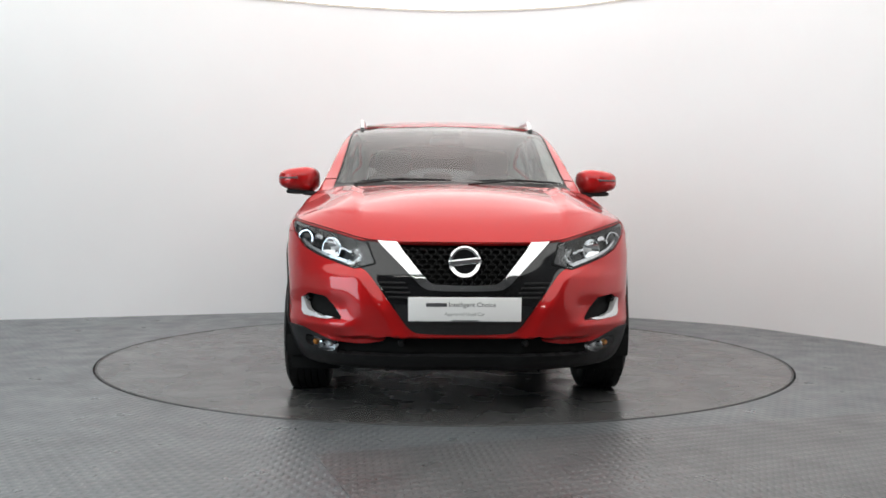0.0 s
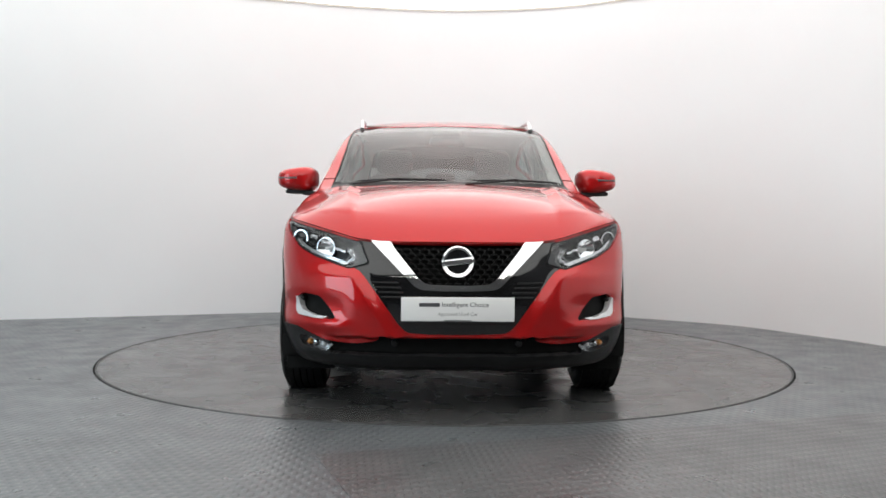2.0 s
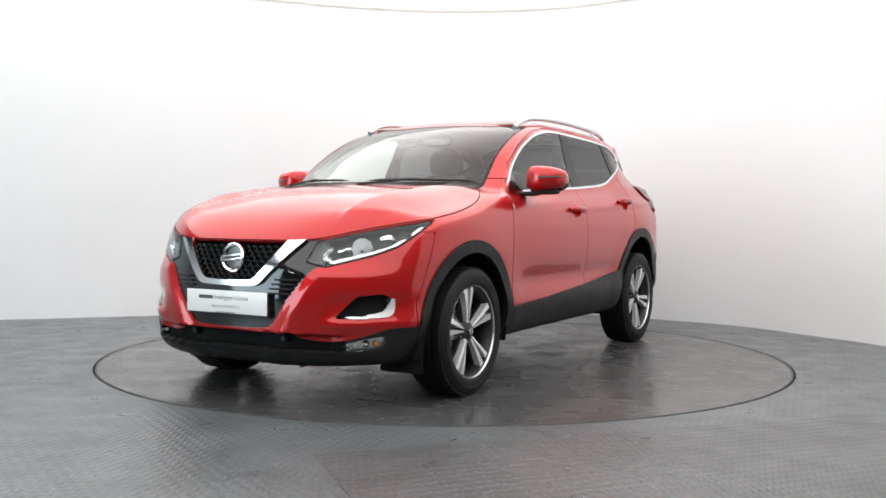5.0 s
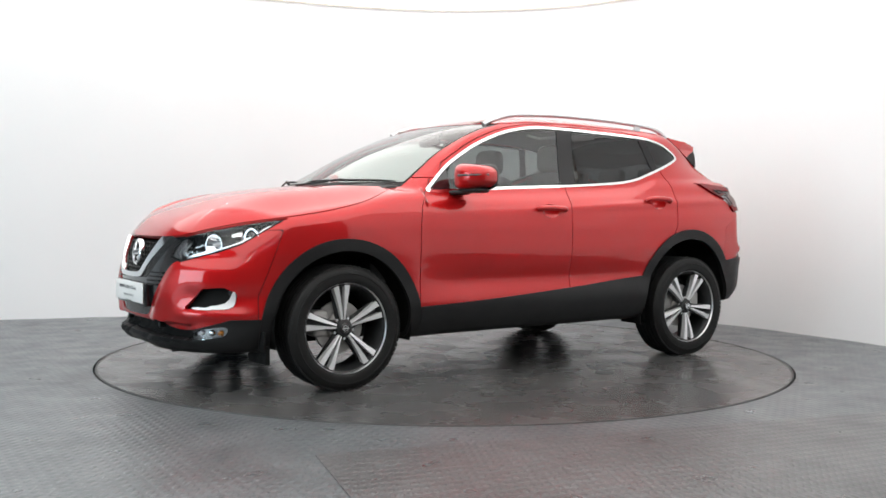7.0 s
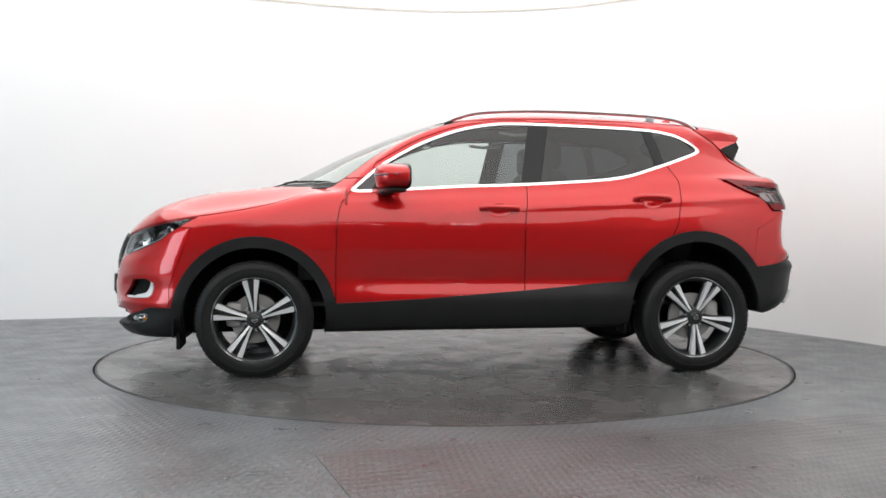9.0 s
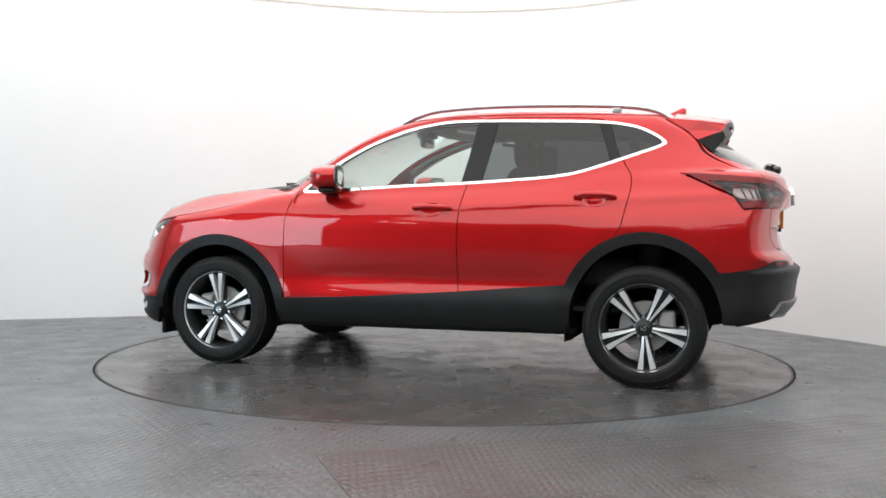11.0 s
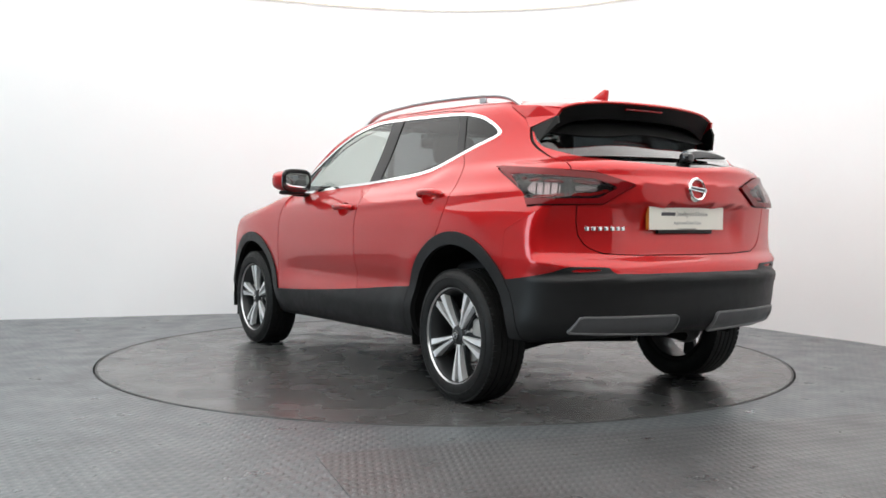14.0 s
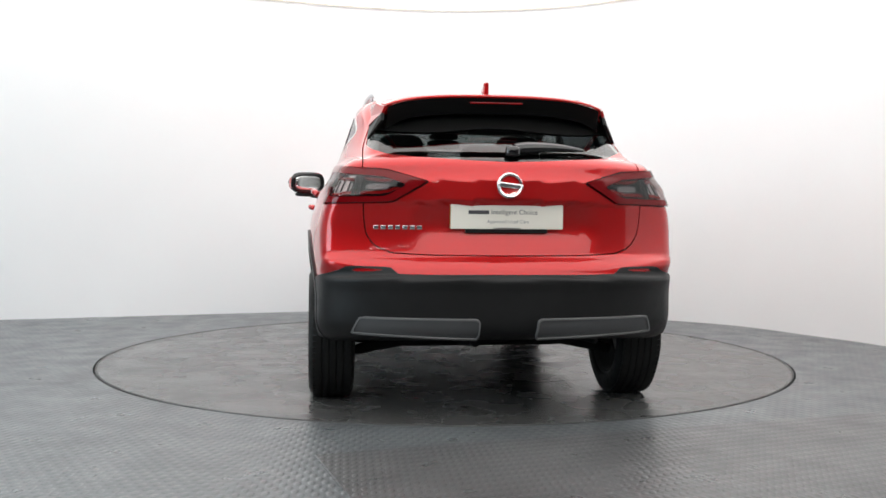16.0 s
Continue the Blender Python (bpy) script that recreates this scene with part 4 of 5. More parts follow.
# ---- front ----
def build_grille(car, g):
    wide, high = np.abs(g[0][:, 1]), g[0][:, 2]
    inner, outer = clip(g, inside(wide, high, V_IN))
    sheet("grille_backing", both(inner), DARK, car, -0.045, 0.03, "black grille backing")
    panel = sheet("grille_surround", both(outer), GLOSS, car, -0.006, 0.03, "gloss black grille surround")
    v, _ = clip(g, np.minimum(inside(wide, high, V_OUT), -inside(wide, high, V_IN)))
    sheet("grille_bar", both(v), CHROME, car, 0.016, 0.045, "chrome V-shaped grille bar")
    # honeycomb of thin bars
    bm = bmesh.new()
    cw, ch = 0.043, 0.0235
    shape = lambda y, z: inside(np.array([abs(y)]), np.array([z]), V_IN)[0] > -0.004 and z < 0.808
    for r in range(-1, 10):
        for c in range(-9, 10):
            y = (c + (0.5 if r % 2 else 0)) * cw
            z = 0.612 + r * ch
            pts = [(y - cw * 0.32, z + ch * 0.5), (y + cw * 0.32, z + ch * 0.5), (y + cw * 0.5, z), (y + cw * 0.32, z - ch * 0.5)]
            for (y0, z0), (y1, z1) in zip(pts, pts[1:]):
                if shape(y0, z0) and shape(y1, z1):
                    a, b = face_at(abs(y0), z0, -0.016), face_at(abs(y1), z1, -0.016)
                    a[1], b[1] = y0, y1
                    d = Vector(b - a).normalized()
                    n = d.cross(Vector((1, 0, 0))) * 0.0036
                    for k in (0,):
                        f = [bm.verts.new(Vector(a) + n), bm.verts.new(Vector(b) + n), bm.verts.new(Vector(b) - n), bm.verts.new(Vector(a) - n)]
                        h = [bm.verts.new(w.co - Vector((0.02, 0, 0))) for w in f]
                        bm.faces.new(f)
                        for i in range(4):
                            bm.faces.new((f[i], h[i], h[(i + 1) % 4], f[(i + 1) % 4]))
    bmesh.ops.recalc_face_normals(bm, faces=bm.faces)
    part("grille_mesh", bm, SPOILER_BLACK, car, "black honeycomb grille", smooth=False)
    # slats beside the bar
    for s in (1, -1):
        for z, a0, a1 in ((0.628, 0.275, 0.395), (0.606, 0.262, 0.38), (0.584, 0.252, 0.365), (0.562, 0.245, 0.35)):
            rod("grille_slat", CLAD, panel, [face_at(a, z, 0.006, s) for a in np.linspace(a0, a1, 5)], 0.0045, "", 8)
    emblem(car, (2.168, 0, 0.727), 0.073, 1)
    # number plate carrier and plate
    x = 2.216
    bm = bmesh.new()
    box(bm, x - 0.05, x - 0.006, -0.262, 0.262, 0.440, 0.566, 0.006)
    part("plate_carrier", bm, GLOSS, car, "black plate carrier")
    plate(car, x, 0.511, 1, PLATE, "Approved Used Car")
    for s in (1, -1):
        for a, z in ((0.29, 0.345),):
            p = face_at(a, z, -0.01, s)
            disc("parking_sensor", CLAD, car, p, (1, 0, 0), [(0.001, 0.012), (0.012, 0.011), (0.016, 0.006), (0.017, -0.02)], "black parking sensor", 20)
        p = front_at(1.03, 0.535, -0.012, s)
        disc("parking_sensor", CLAD, car, p, (0.8, 0.6 * s, 0), [(0.001, 0.006), (0.009, 0.006), (0.012, 0.0), (0.013, -0.02)], "black parking sensor", 20)
    for k in range(7):
        y = -0.36 + 0.12 * k
        bm = bmesh.new()
        prism(bm, [(-0.014, 0.014), (0.014, 0.014), (0.0, -0.010)], 0.05, pose(2.07, y, 0.213, 0, 0, 90))
        part("undertray_fin", bm, DARK, car, "black fin under the bumper")


def emblem(car, c, r, way):
    """A plain chrome ring with a blank bar across."""
    x, y, z = c
    ring = disc("badge", CHROME, car, c, (way, 0, 0.12), [(r * 0.74, 0.0), (r * 0.78, 0.010), (r * 0.9, 0.013), (r, 0.006), (r * 1.01, -0.012), (r * 0.74, -0.012)], "round chrome badge", 56)
    disc("badge_back", GLOSS if way > 0 else PAINT, ring, (0, 0.0, 0), (0, 1, 0), [(0.0005, -0.003), (r * 0.76, -0.003), (r * 0.76, -0.012)], "badge ground", 40)
    bm = bmesh.new()
    box(bm, -r * 1.03, r * 1.03, 0.0, 0.012, -r * 0.19, r * 0.19, 0.003)
    part("badge_bar", bm, CHROME, ring, "plain chrome bar")
    bm = bmesh.new()
    box(bm, -r * 0.8, r * 0.8, 0.0122, 0.0128, -r * 0.1, r * 0.1)
    part("badge_band", bm, INK, ring, "dark band on the bar")


def plate(car, x, z, way, mat, line, lean=0.0):
    """A show plate with two lines; the maker's name stays a plain bar."""
    base = pose(x, 0, z, 0, lean * way, 90 if way > 0 else -90)
    bm = bmesh.new()
    box(bm, -0.26, 0.26, -0.006, 0.0, -0.0555, 0.0555, 0.0025)
    ob = part("show_plate", bm, mat, car, "plain show plate with grey writing")
    ob.matrix_basis = base
    up = pose(0, -0.0063, 0, 90)
    bm = bmesh.new()
    box(bm, -0.178, -0.083, -0.0068, -0.0058, 0.012, 0.029)
    part("name_bar", bm, INK, ob, "dark plain bar")
    writing("writing", "Intelligent Choice", 0.0305, INK, ob, pose(-0.075, 0, 0.021) @ up)
    writing("small_writing", line, 0.0225, INK_PALE, ob, pose(-0.093, 0, -0.022) @ up)
    bm = bmesh.new()
    box(bm, -0.062, 0.062, -0.0068, -0.0058, -0.0535, -0.0495)
    part("maker_bar", bm, INK, ob, "small dark line")
    return ob


# ---- wheels ----
def build_wheel(car, x, s, turn):
    wheel = new("wheel")
    wheel.parent = car
    wheel.matrix_basis = pose(x, s * 0.783, 0.336) @ (pose(0, 0, 0, 0, 0, 0) if s == 1 else pose(0, 0, 0, 0, 0, 180)) @ pose(0, 0, 0, 0, turn, 0)
    bm = bmesh.new()
    prof = [(0.238, 0.094), (0.243, 0.104), (0.252, 0.110), (0.264, 0.112), (0.283, 0.113), (0.301, 0.110), (0.316, 0.103), (0.327, 0.093), (0.333, 0.082)]
    tread = []
    for k in range(5):
        y0, y1 = 0.078 - k * 0.0345, 0.078 - k * 0.0345 - 0.027
        tread += [(0.3365, y0), (0.3375, (y0 + y1) / 2), (0.3365, y1), (0.330, y1 - 0.001), (0.330, y1 - 0.0065)]
    tread = tread[:-2]
    back = [(r, -y) for r, y in prof[::-1]]
    spun(bm, prof + tread + back + [(0.22, -0.09)], 96)
    part("tyre", bm, RUBBER, wheel, "black road tyre")
    # sidewall rib
    bm = bmesh.new()
    spun(bm, [(0.289, 0.1125), (0.291, 0.1145), (0.294, 0.1145), (0.296, 0.111)], 96)
    part("sidewall_rib", bm, RUBBER, wheel)
    bm = bmesh.new()
    spun(bm, [(0.243, 0.104), (0.244, 0.098), (0.238, 0.094), (0.231, 0.090), (0.224, 0.075), (0.214, 0.03), (0.212, -0.03), (0.218, -0.085), (0.24, -0.10)], 96)
    part("rim", bm, ALLOY_DARK, wheel, "dark grey alloy rim")
    bm = bmesh.new()
    spun(bm, [(0.2385, 0.0960), (0.2395, 0.0985), (0.2435, 0.1052), (0.2450, 0.1035)], 96)
    part("rim_lip", bm, RAIL, wheel, "bright machined rim lip")
    # five double spokes: dark webs with bright faces
    for k in range(5):
        a = 72 * k
        m = pose(0, 0, 0, 0, a, 0)
        bm = bmesh.new()
        prism(bm, [(-0.036, 0.03), (0.036, 0.03), (0.030, 0.09), (0.050, 0.226), (-0.050, 0.226), (-0.030, 0.09)], 0.03, m @ pose(0, 0.040, 0), 0.004)
        spoke = part("spoke", bm, ALLOY_DARK, wheel, "dark grey double spoke")
        for side in (1, -1):
            bm = bmesh.new()
            n = 10
            lo, hi = [], []
            for i in range(n):
                r = 0.040 + (0.235 - 0.040) * i / (n - 1)
                t = i / (n - 1)
                inner, outer = 0.002 + 0.017 * t ** 1.1, 0.0125 + 0.040 * t ** 1.3
                y = 0.076 + 0.012 * math.sin(t * math.pi * 0.6) + 0.004 * t
                lo.append((side * inner, y, r))
                hi.append((side * outer, y - 0.003, r))
            loop = lo + hi[::-1]
            top = [bm.verts.new(p) for p in loop]
            bot = [bm.verts.new((p[0] * 1.02, p[1] - 0.035, p[2])) for p in loop]
            for i in range(n - 1):
                j = 2 * n - 1 - i
                bm.faces.new((top[i], top[i + 1], top[j - 1], top[j]))
            for i in range(2 * n):
                j = (i + 1) % (2 * n)
                bm.faces.new((top[i], bot[i], bot[j], top[j]))
            bmesh.ops.recalc_face_normals(bm, faces=bm.faces)
            bmesh.ops.transform(bm, matrix=m, verts=bm.verts)
            part("spoke_face", bm, ALLOY, spoke, "bright machined spoke face")
    disc("hub", ALLOY_DARK, wheel, (0, 0, 0), (0, 1, 0), [(0.0005, 0.086), (0.03, 0.085), (0.046, 0.078), (0.055, 0.06), (0.056, 0.02)], "dark hub")
    disc("centre_cap", GLOSS, wheel, (0, 0, 0), (0, 1, 0), [(0.0005, 0.092), (0.024, 0.0915), (0.028, 0.088), (0.029, 0.08)], "black centre cap")
    bm = bmesh.new()
    spun(bm, [(0.013, 0.0920), (0.0135, 0.0932), (0.0165, 0.0932), (0.017, 0.0918)], 32)
    box(bm, -0.019, 0.019, 0.0916, 0.0934, -0.003, 0.003)
    part("cap_mark", bm, CHROME, wheel, "small chrome ring mark")
    for k in range(5):
        a = radians(72 * k + 36)
        disc("wheel_nut", CHROME, wheel, (0.057 * math.sin(a), 0, 0.057 * math.cos(a)), (0, 1, 0), [(0.0005, 0.066), (0.008, 0.066), (0.0095, 0.062), (0.0095, 0.04)], "wheel nut", 6)
    disc("brake_disc", STEEL, wheel, (0, 0, 0), (0, 1, 0), [(0.06, 0.012), (0.14, 0.012), (0.143, 0.006), (0.143, -0.006), (0.14, -0.012), (0.06, -0.012)], "grey steel brake disc", 48)
    disc("brake_hat", STEEL, wheel, (0, 0, 0), (0, 1, 0), [(0.0005, 0.04), (0.07, 0.038), (0.078, 0.03), (0.08, 0.0)], "brake disc hat")
    # tread blocks cut across the shoulder
    bm = bmesh.new()
    for i in range(72):
        m = pose(0, 0, 0, 0, i * 5, 0)
        for y in (0.083, -0.083):
            box(bm, -0.0115, 0.0115, y - 0.011, y + 0.011, 0.325, 0.3365, 0.0, m)
    part("tread", bm, RUBBER, wheel, "tread blocks")["kind"] = "stuff"
    return wheel


def build_underside(car):
    for x, rx, rz, cz in ((1.323, 0.412, 0.412, 0.345), (-1.323, 0.422, 0.452, 0.352)):
        for s in (1, -1):
            bm = bmesh.new()
            rows = []
            for i in range(41):
                a = radians(-14 + 208 * i / 40)
                px, pz = x + rx * math.cos(a), cz + rz * math.sin(a)
                low = 0.37 if px < -1.45 else 0.235
                rows.append([bm.verts.new((px, s * y, max(pz, low))) for y in (0.875 if px > -1.45 else 0.835, 0.70, 0.50)] + [bm.verts.new((x + 0.3 * math.cos(a) * rx, s * 0.49, max(cz + 0.3 * math.sin(a) * rz, 0.225)))])
            for p, q in zip(rows, rows[1:]):
                for k in range(3):
                    bm.faces.new((p[k], p[k + 1], q[k + 1], q[k]))
            part("wheel_liner", bm, DARK, car, "black wheel arch liner")
            bm = bmesh.new()
            fx = x + 0.43 if x < 0 else x + 0.45
            box(bm, fx, fx + 0.012, s * 0.68, s * 0.86, 0.235, 0.34, 0.004)
            part("mud_flap", bm, DARK, car, "black wheel arch deflector")
            if x > 0:
                bm = bmesh.new()
                box(bm, 1.74, 1.765, s * 0.60, s * 0.84, 0.165, 0.26, 0.005)
                part("air_deflector", bm, DARK, car, "black deflector ahead of the wheel")
            bm = bmesh.new()
            k = 1 if x > 0 else -1
            box(bm, x + k * 0.075, x + k * 0.165, s * 0.72, s * 0.825, 0.29, 0.43, 0.02)
            part("brake_caliper", bm, STEEL, car, "grey brake caliper")
    bm = bmesh.new()
    prism(bm, [(2.0, 0.25), (1.75, 0.22), (0.9, 0.235), (-0.9, 0.26), (-1.7, 0.33), (-2.02, 0.42), (-2.02, 0.5), (1.0, 0.40), (2.0, 0.45)], 1.0)
    part("floor_pan", bm, DARK, car, "black underbody")
    bm = bmesh.new()
    prism(bm, [(0.88, 0.262), (-0.88, 0.285), (-0.88, 0.42), (0.88, 0.40)], 1.62)
    part("sill_beam", bm, DARK, car, "black sill beam")
    bm = bmesh.new()
    prism(bm, [(-1.74, 0.36), (-2.0, 0.42), (-2.0, 0.55), (-1.74, 0.6)], 1.1)
    part("boot_floor", bm, DARK, car, "black boot floor")
    rod("rear_axle", DARK, car, [(-1.323, -0.7, 0.32), (-1.30, -0.4, 0.29), (-1.30, 0.4, 0.29), (-1.323, 0.7, 0.32)], 0.04, "black rear axle beam")
    rod("front_axle", DARK, car, [(1.323, -0.7, 0.31), (1.35, 0, 0.27), (1.323, 0.7, 0.31)], 0.035, "black front axle")
    block("silencer", DARK, car, (-1.80, 0.1, 0.40), (0.11, 0.28, 0.055), 0.5, "dark exhaust silencer")
    rod("tail_pipe", DARK, car, [(-1.80, -0.15, 0.39), (-1.88, -0.40, 0.375), (-1.93, -0.46, 0.36)], 0.024, "steel tail pipe", 14)
    rod("exhaust_pipe", DARK, car, [(1.0, 0.1, 0.23), (0, 0.1, 0.235), (-1.2, 0.1, 0.27), (-1.8, 0.1, 0.34)], 0.03, "exhaust pipe")
    for s in (1, -1):
        rod("suspension_arm", DARK, car, [(-1.50, s * 0.16, 0.36), (-1.44, s * 0.45, 0.30), (-1.42, s * 0.68, 0.245)], [0.03, 0.035, 0.026], "black suspension arm")


# ---- fittings ----
def build_mirrors(car):
    for s in (1, -1):
        shell = bmesh.new()
        blob(shell, (0.0, 0, 0), (0.115, 0.122, 0.078), 0.62)
        for v in shell.verts:
            v.co.x = max(v.co.x, -0.065)
            v.co.z *= 1 - 0.18 * (v.co.y * 1 + 0.05) / 0.12
            if v.co.x > 0:
                v.co.x *= 1 - 0.30 * abs(v.co.y / 0.122) ** 2
        base = pose(0.53, s * 0.942, 1.165, 0, 0, 12 * s) @ Matrix.Diagonal((1, s, 1, 1))
        bmesh.ops.transform(shell, matrix=base, verts=shell.verts)
        bmesh.ops.recalc_face_normals(shell, faces=shell.faces)
        m = part("door_mirror", shell, PAINT, car, "red door mirror with black base")
        bm = bmesh.new()
        blob(bm, (-0.067, 0.0, 0.0), (0.006, 0.094, 0.052), 0.6, base)
        part("mirror_glass", bm, MIRROR, m, "mirror glass")
        bm = bmesh.new()
        blob(bm, (-0.060, 0.0, 0.0), (0.012, 0.119, 0.0755), 0.6, base)
        part("mirror_frame", bm, GLOSS, m, "black mirror frame")
        bm = bmesh.new()
        blob(bm, (0.0, -0.01, -0.078), (0.062, 0.085, 0.016), 0.6, base)
        blob(bm, (0.02, -0.105, -0.09), (0.045, 0.07, 0.014), 0.7, base)
        part("mirror_foot", bm, CLAD, m, "black plastic mirror foot")
        bm = bmesh.new()
        pts = [base @ Vector(p) for p in ((0.112, -0.03, 0.004), (0.106, 0.03, 0.004), (0.082, 0.085, 0.006), (0.02, 0.119, 0.008))]
        tube(bm, spline(pts, 5), 0.0075, 8)
        part("indicator", bm, LAMP_GREY, m, "grey indicator strip")


def build_handle(door, x, z, s):
    pts = [side_at(x + d, z + 0.004 * d, lift, s) for d, lift in ((0.105, 0.004), (0.09, 0.022), (0.05, 0.031), (0.0, 0.033), (-0.06, 0.031), (-0.098, 0.022), (-0.112, 0.004))]
    bm = bmesh.new()
    tube(bm, spline(pts, 4), 0.0165, 12)
    part("door_handle", bm, PAINT, door, "red painted door handle")


def build_fittings(car, doors):
    build_mirrors(car)
    for door, x, z, s in zip(doors, (-0.093, -0.093, -1.041, -1.041), (0.985, 0.985, 1.048, 1.048), (1, -1, 1, -1)):
        build_handle(door, x, z, s)
    for s in (1, -1):
        # roof rails on feet
        pts = [roof_at(x, a, 0, s) + np.array([0, 0, l]) for x, a, l in ((0.20, 0.56, 0.004), (0.10, 0.565, 0.022), (-0.05, 0.57, 0.036), (-0.4, 0.575, 0.040), (-0.8, 0.575, 0.040), (-1.15, 0.565, 0.036), (-1.33, 0.555, 0.022), (-1.43, 0.545, 0.004))]
        bm = bmesh.new()
        tube(bm, spline(pts, 8), 0.0145, 12)
        rail = part("roof_rail", bm, RAIL, car, "brushed silver roof rail")
        for x in (-1.12,):
            p = roof_at(x, 0.567, 0, s)
            block("rail_foot", RAIL, rail, (p[0], p[1], p[2] + 0.014), (0.03, 0.008, 0.02), 0.5, "silver rail foot")
    for y0, y1 in ((-0.55, -0.02), (0.12, 0.66)):
        pts = []
        for k in range(9):
            y = y0 + (y1 - y0) * k / 8
            z = 1.128 + 0.006 * math.sin(math.pi * k / 8)
            p, n = meet((0.2, abs(y), z), (1, 0, 0))
            q = p + n * 0.013
            pts.append((q[0], y, q[2]))
        w = rod("front_wiper", CLAD, car, pts, [0.003] + [0.0065] * 7 + [0.003], "black windscreen wiper", 8)
        rod("wiper_arm", CLAD, w, [(pts[4][0] + 0.01, pts[4][1], pts[4][2] + 0.006), (pts[0][0] + 0.06, pts[0][1] - 0.04, 1.118)], 0.006, "black wiper arm", 8)
    # cowl strip at the foot of the windscreen
    bm = bmesh.new()
    rows = []
    for y in np.linspace(-0.70, 0.70, 29):
        p, n = meet((0.2, abs(y), 1.135), (1, 0, 0))
        rows.append([bm.verts.new((p[0] - 0.03, y, 1.136)), bm.verts.new((p[0] + 0.03, y, 1.118)), bm.verts.new((p[0] + 0.045, y, 1.09))])
    for a, b in zip(rows, rows[1:]):
        for k in range(2):
            bm.faces.new((a[k], a[k + 1], b[k + 1], b[k]))
    part("cowl", bm, CLAD, car, "black cowl below the windscreen")
    build_rear(car)


def build_rear(car):
    # roof spoiler: painted top, black underside and sides
    n, m = 37, 9
    top, low = bmesh.new(), bmesh.new()
    ts, ls = [], []
    for i in range(n):
        w = -1 + 2 * i / (n - 1)
        te = -1.755 + 0.04 * abs(w) ** 4
        line = []
        for k in range(m):
            t = k / (m - 1)
            x = -1.45 + (te + 1.45) * t
            y = w * (0.585 - 0.055 * t)
            z = float(ROOF(np.array([x]))[0]) - 0.05 * (abs(y) / 0.6) ** 2.6 + 0.003 - 0.02 * abs(w) ** 8
            line.append((x, y, z))
        e = line[-1]
        ts.append([top.verts.new(p) for p in line] + [top.verts.new((e[0] - 0.006, e[1], e[2] - 0.007)), top.verts.new((e[0] - 0.002 + 0.04 * (abs(w) > 0.99), e[1], e[2] - (0.05 if abs(w) > 0.99 else 0.014)))])
        drop = 1 + 0.35 * abs(w) ** 6
        ls.append([low.verts.new((e[0] - 0.001, e[1] * 0.985, e[2] - 0.013)), low.verts.new((e[0] + 0.03, e[1] * 0.985, e[2] - 0.05 * drop)), low.verts.new((e[0] + 0.06, e[1] * 1.0, e[2] - 0.085 * drop)),
                   low.verts.new((e[0] + 0.11, e[1] * 1.06, e[2] - 0.09)), low.verts.new((-1.50, w * 0.575, e[2] - 0.02))])
    for bm, rows in ((top, ts), (low, ls)):
        for a, b in zip(rows, rows[1:]):
            for k in range(len(a) - 1):
                bm.faces.new((a[k], a[k + 1], b[k + 1], b[k]))
        for r in (rows[0], rows[-1]):
            bm.faces.new(r)
        bmesh.ops.recalc_face_normals(bm, faces=bm.faces)
    sp = part("spoiler", top, PAINT, car, "red roof spoiler with black underside")
    part("spoiler_underside", low, SPOILER_BLACK, sp, "black spoiler underside")
    low_tip, corner = (-1.728, 0.556, 1.395), (-1.712, 0.553, 1.432)
    cheek = [(-1.40, 0.590, 1.507), (-1.60, 0.572, 1.490), (-1.728, 0.540, 1.462), corner, tuple(rear_at(0.605, 1.375, 0.008)), tuple(rear_at(0.590, 1.43, 0.006)), (-1.46, 0.594, 1.47)]
    fin = [corner, low_tip, tuple(rear_at(0.615, 1.305, 0.006)), tuple(rear_at(0.602, 1.375, 0.004))]
    for name, line, mat, label in (("spoiler_cheek", cheek, PAINT, "red painted side of the spoiler"), ("spoiler_fin", fin, SPOILER_BLACK, "black fin beside the glass")):
        for s in (1, -1):
            bm = bmesh.new()
            outer = [bm.verts.new((x, y * s, z)) for x, y, z in line]
            inner = [bm.verts.new((x, (y - 0.014) * s, z)) for x, y, z in line]
            k = len(line)
            bm.faces.new(outer)
            bm.faces.new(inner[::-1])
            for i in range(k):
                bm.faces.new((outer[i], inner[i], inner[(i + 1) % k], outer[(i + 1) % k]))
            bmesh.ops.recalc_face_normals(bm, faces=bm.faces)
            part(name, bm, mat, sp, label, smooth=False)
    bm = bmesh.new()
    box(bm, -1.754, -1.738, -0.13, 0.13, 1.480, 1.490, 0.003)
    part("high_brake_lamp", bm, RED_GLOSS, sp, "dark red high brake lamp")
    # fin aerial
    bm = bmesh.new()
    prism(bm, [(-1.30, 0.0), (-1.47, 0.0), (-1.475, 0.055), (-1.455, 0.062), (-1.37, 0.025)], 0.026, pose(0, 0, 1.566), 0.008)
    part("aerial", bm, PAINT, car, "red fin aerial")
    # tailgate: wiper, badge, plate, name bars, handle
    pts = []
    for k in range(8):
        y = -0.04 - 0.34 * k / 7
        z = 1.222 + 0.012 * math.sin(math.pi * k / 7)
        q = rear_at(abs(y), z, 0.028)
        pts.append((q[0], y, q[2]))
    w = rod("rear_wiper", GLOSS, car, pts, [0.024, 0.029, 0.027, 0.024, 0.021, 0.018, 0.013, 0.006], "black rear wiper", 10)
    q = rear_at(0.0, 1.215, 0.022)
    block("wiper_boss", GLOSS, w, (q[0], -0.03, q[2]), (0.03, 0.035, 0.026), 0.7, "black wiper boss")
    q = rear_at(0.0, 1.076, 0.006)
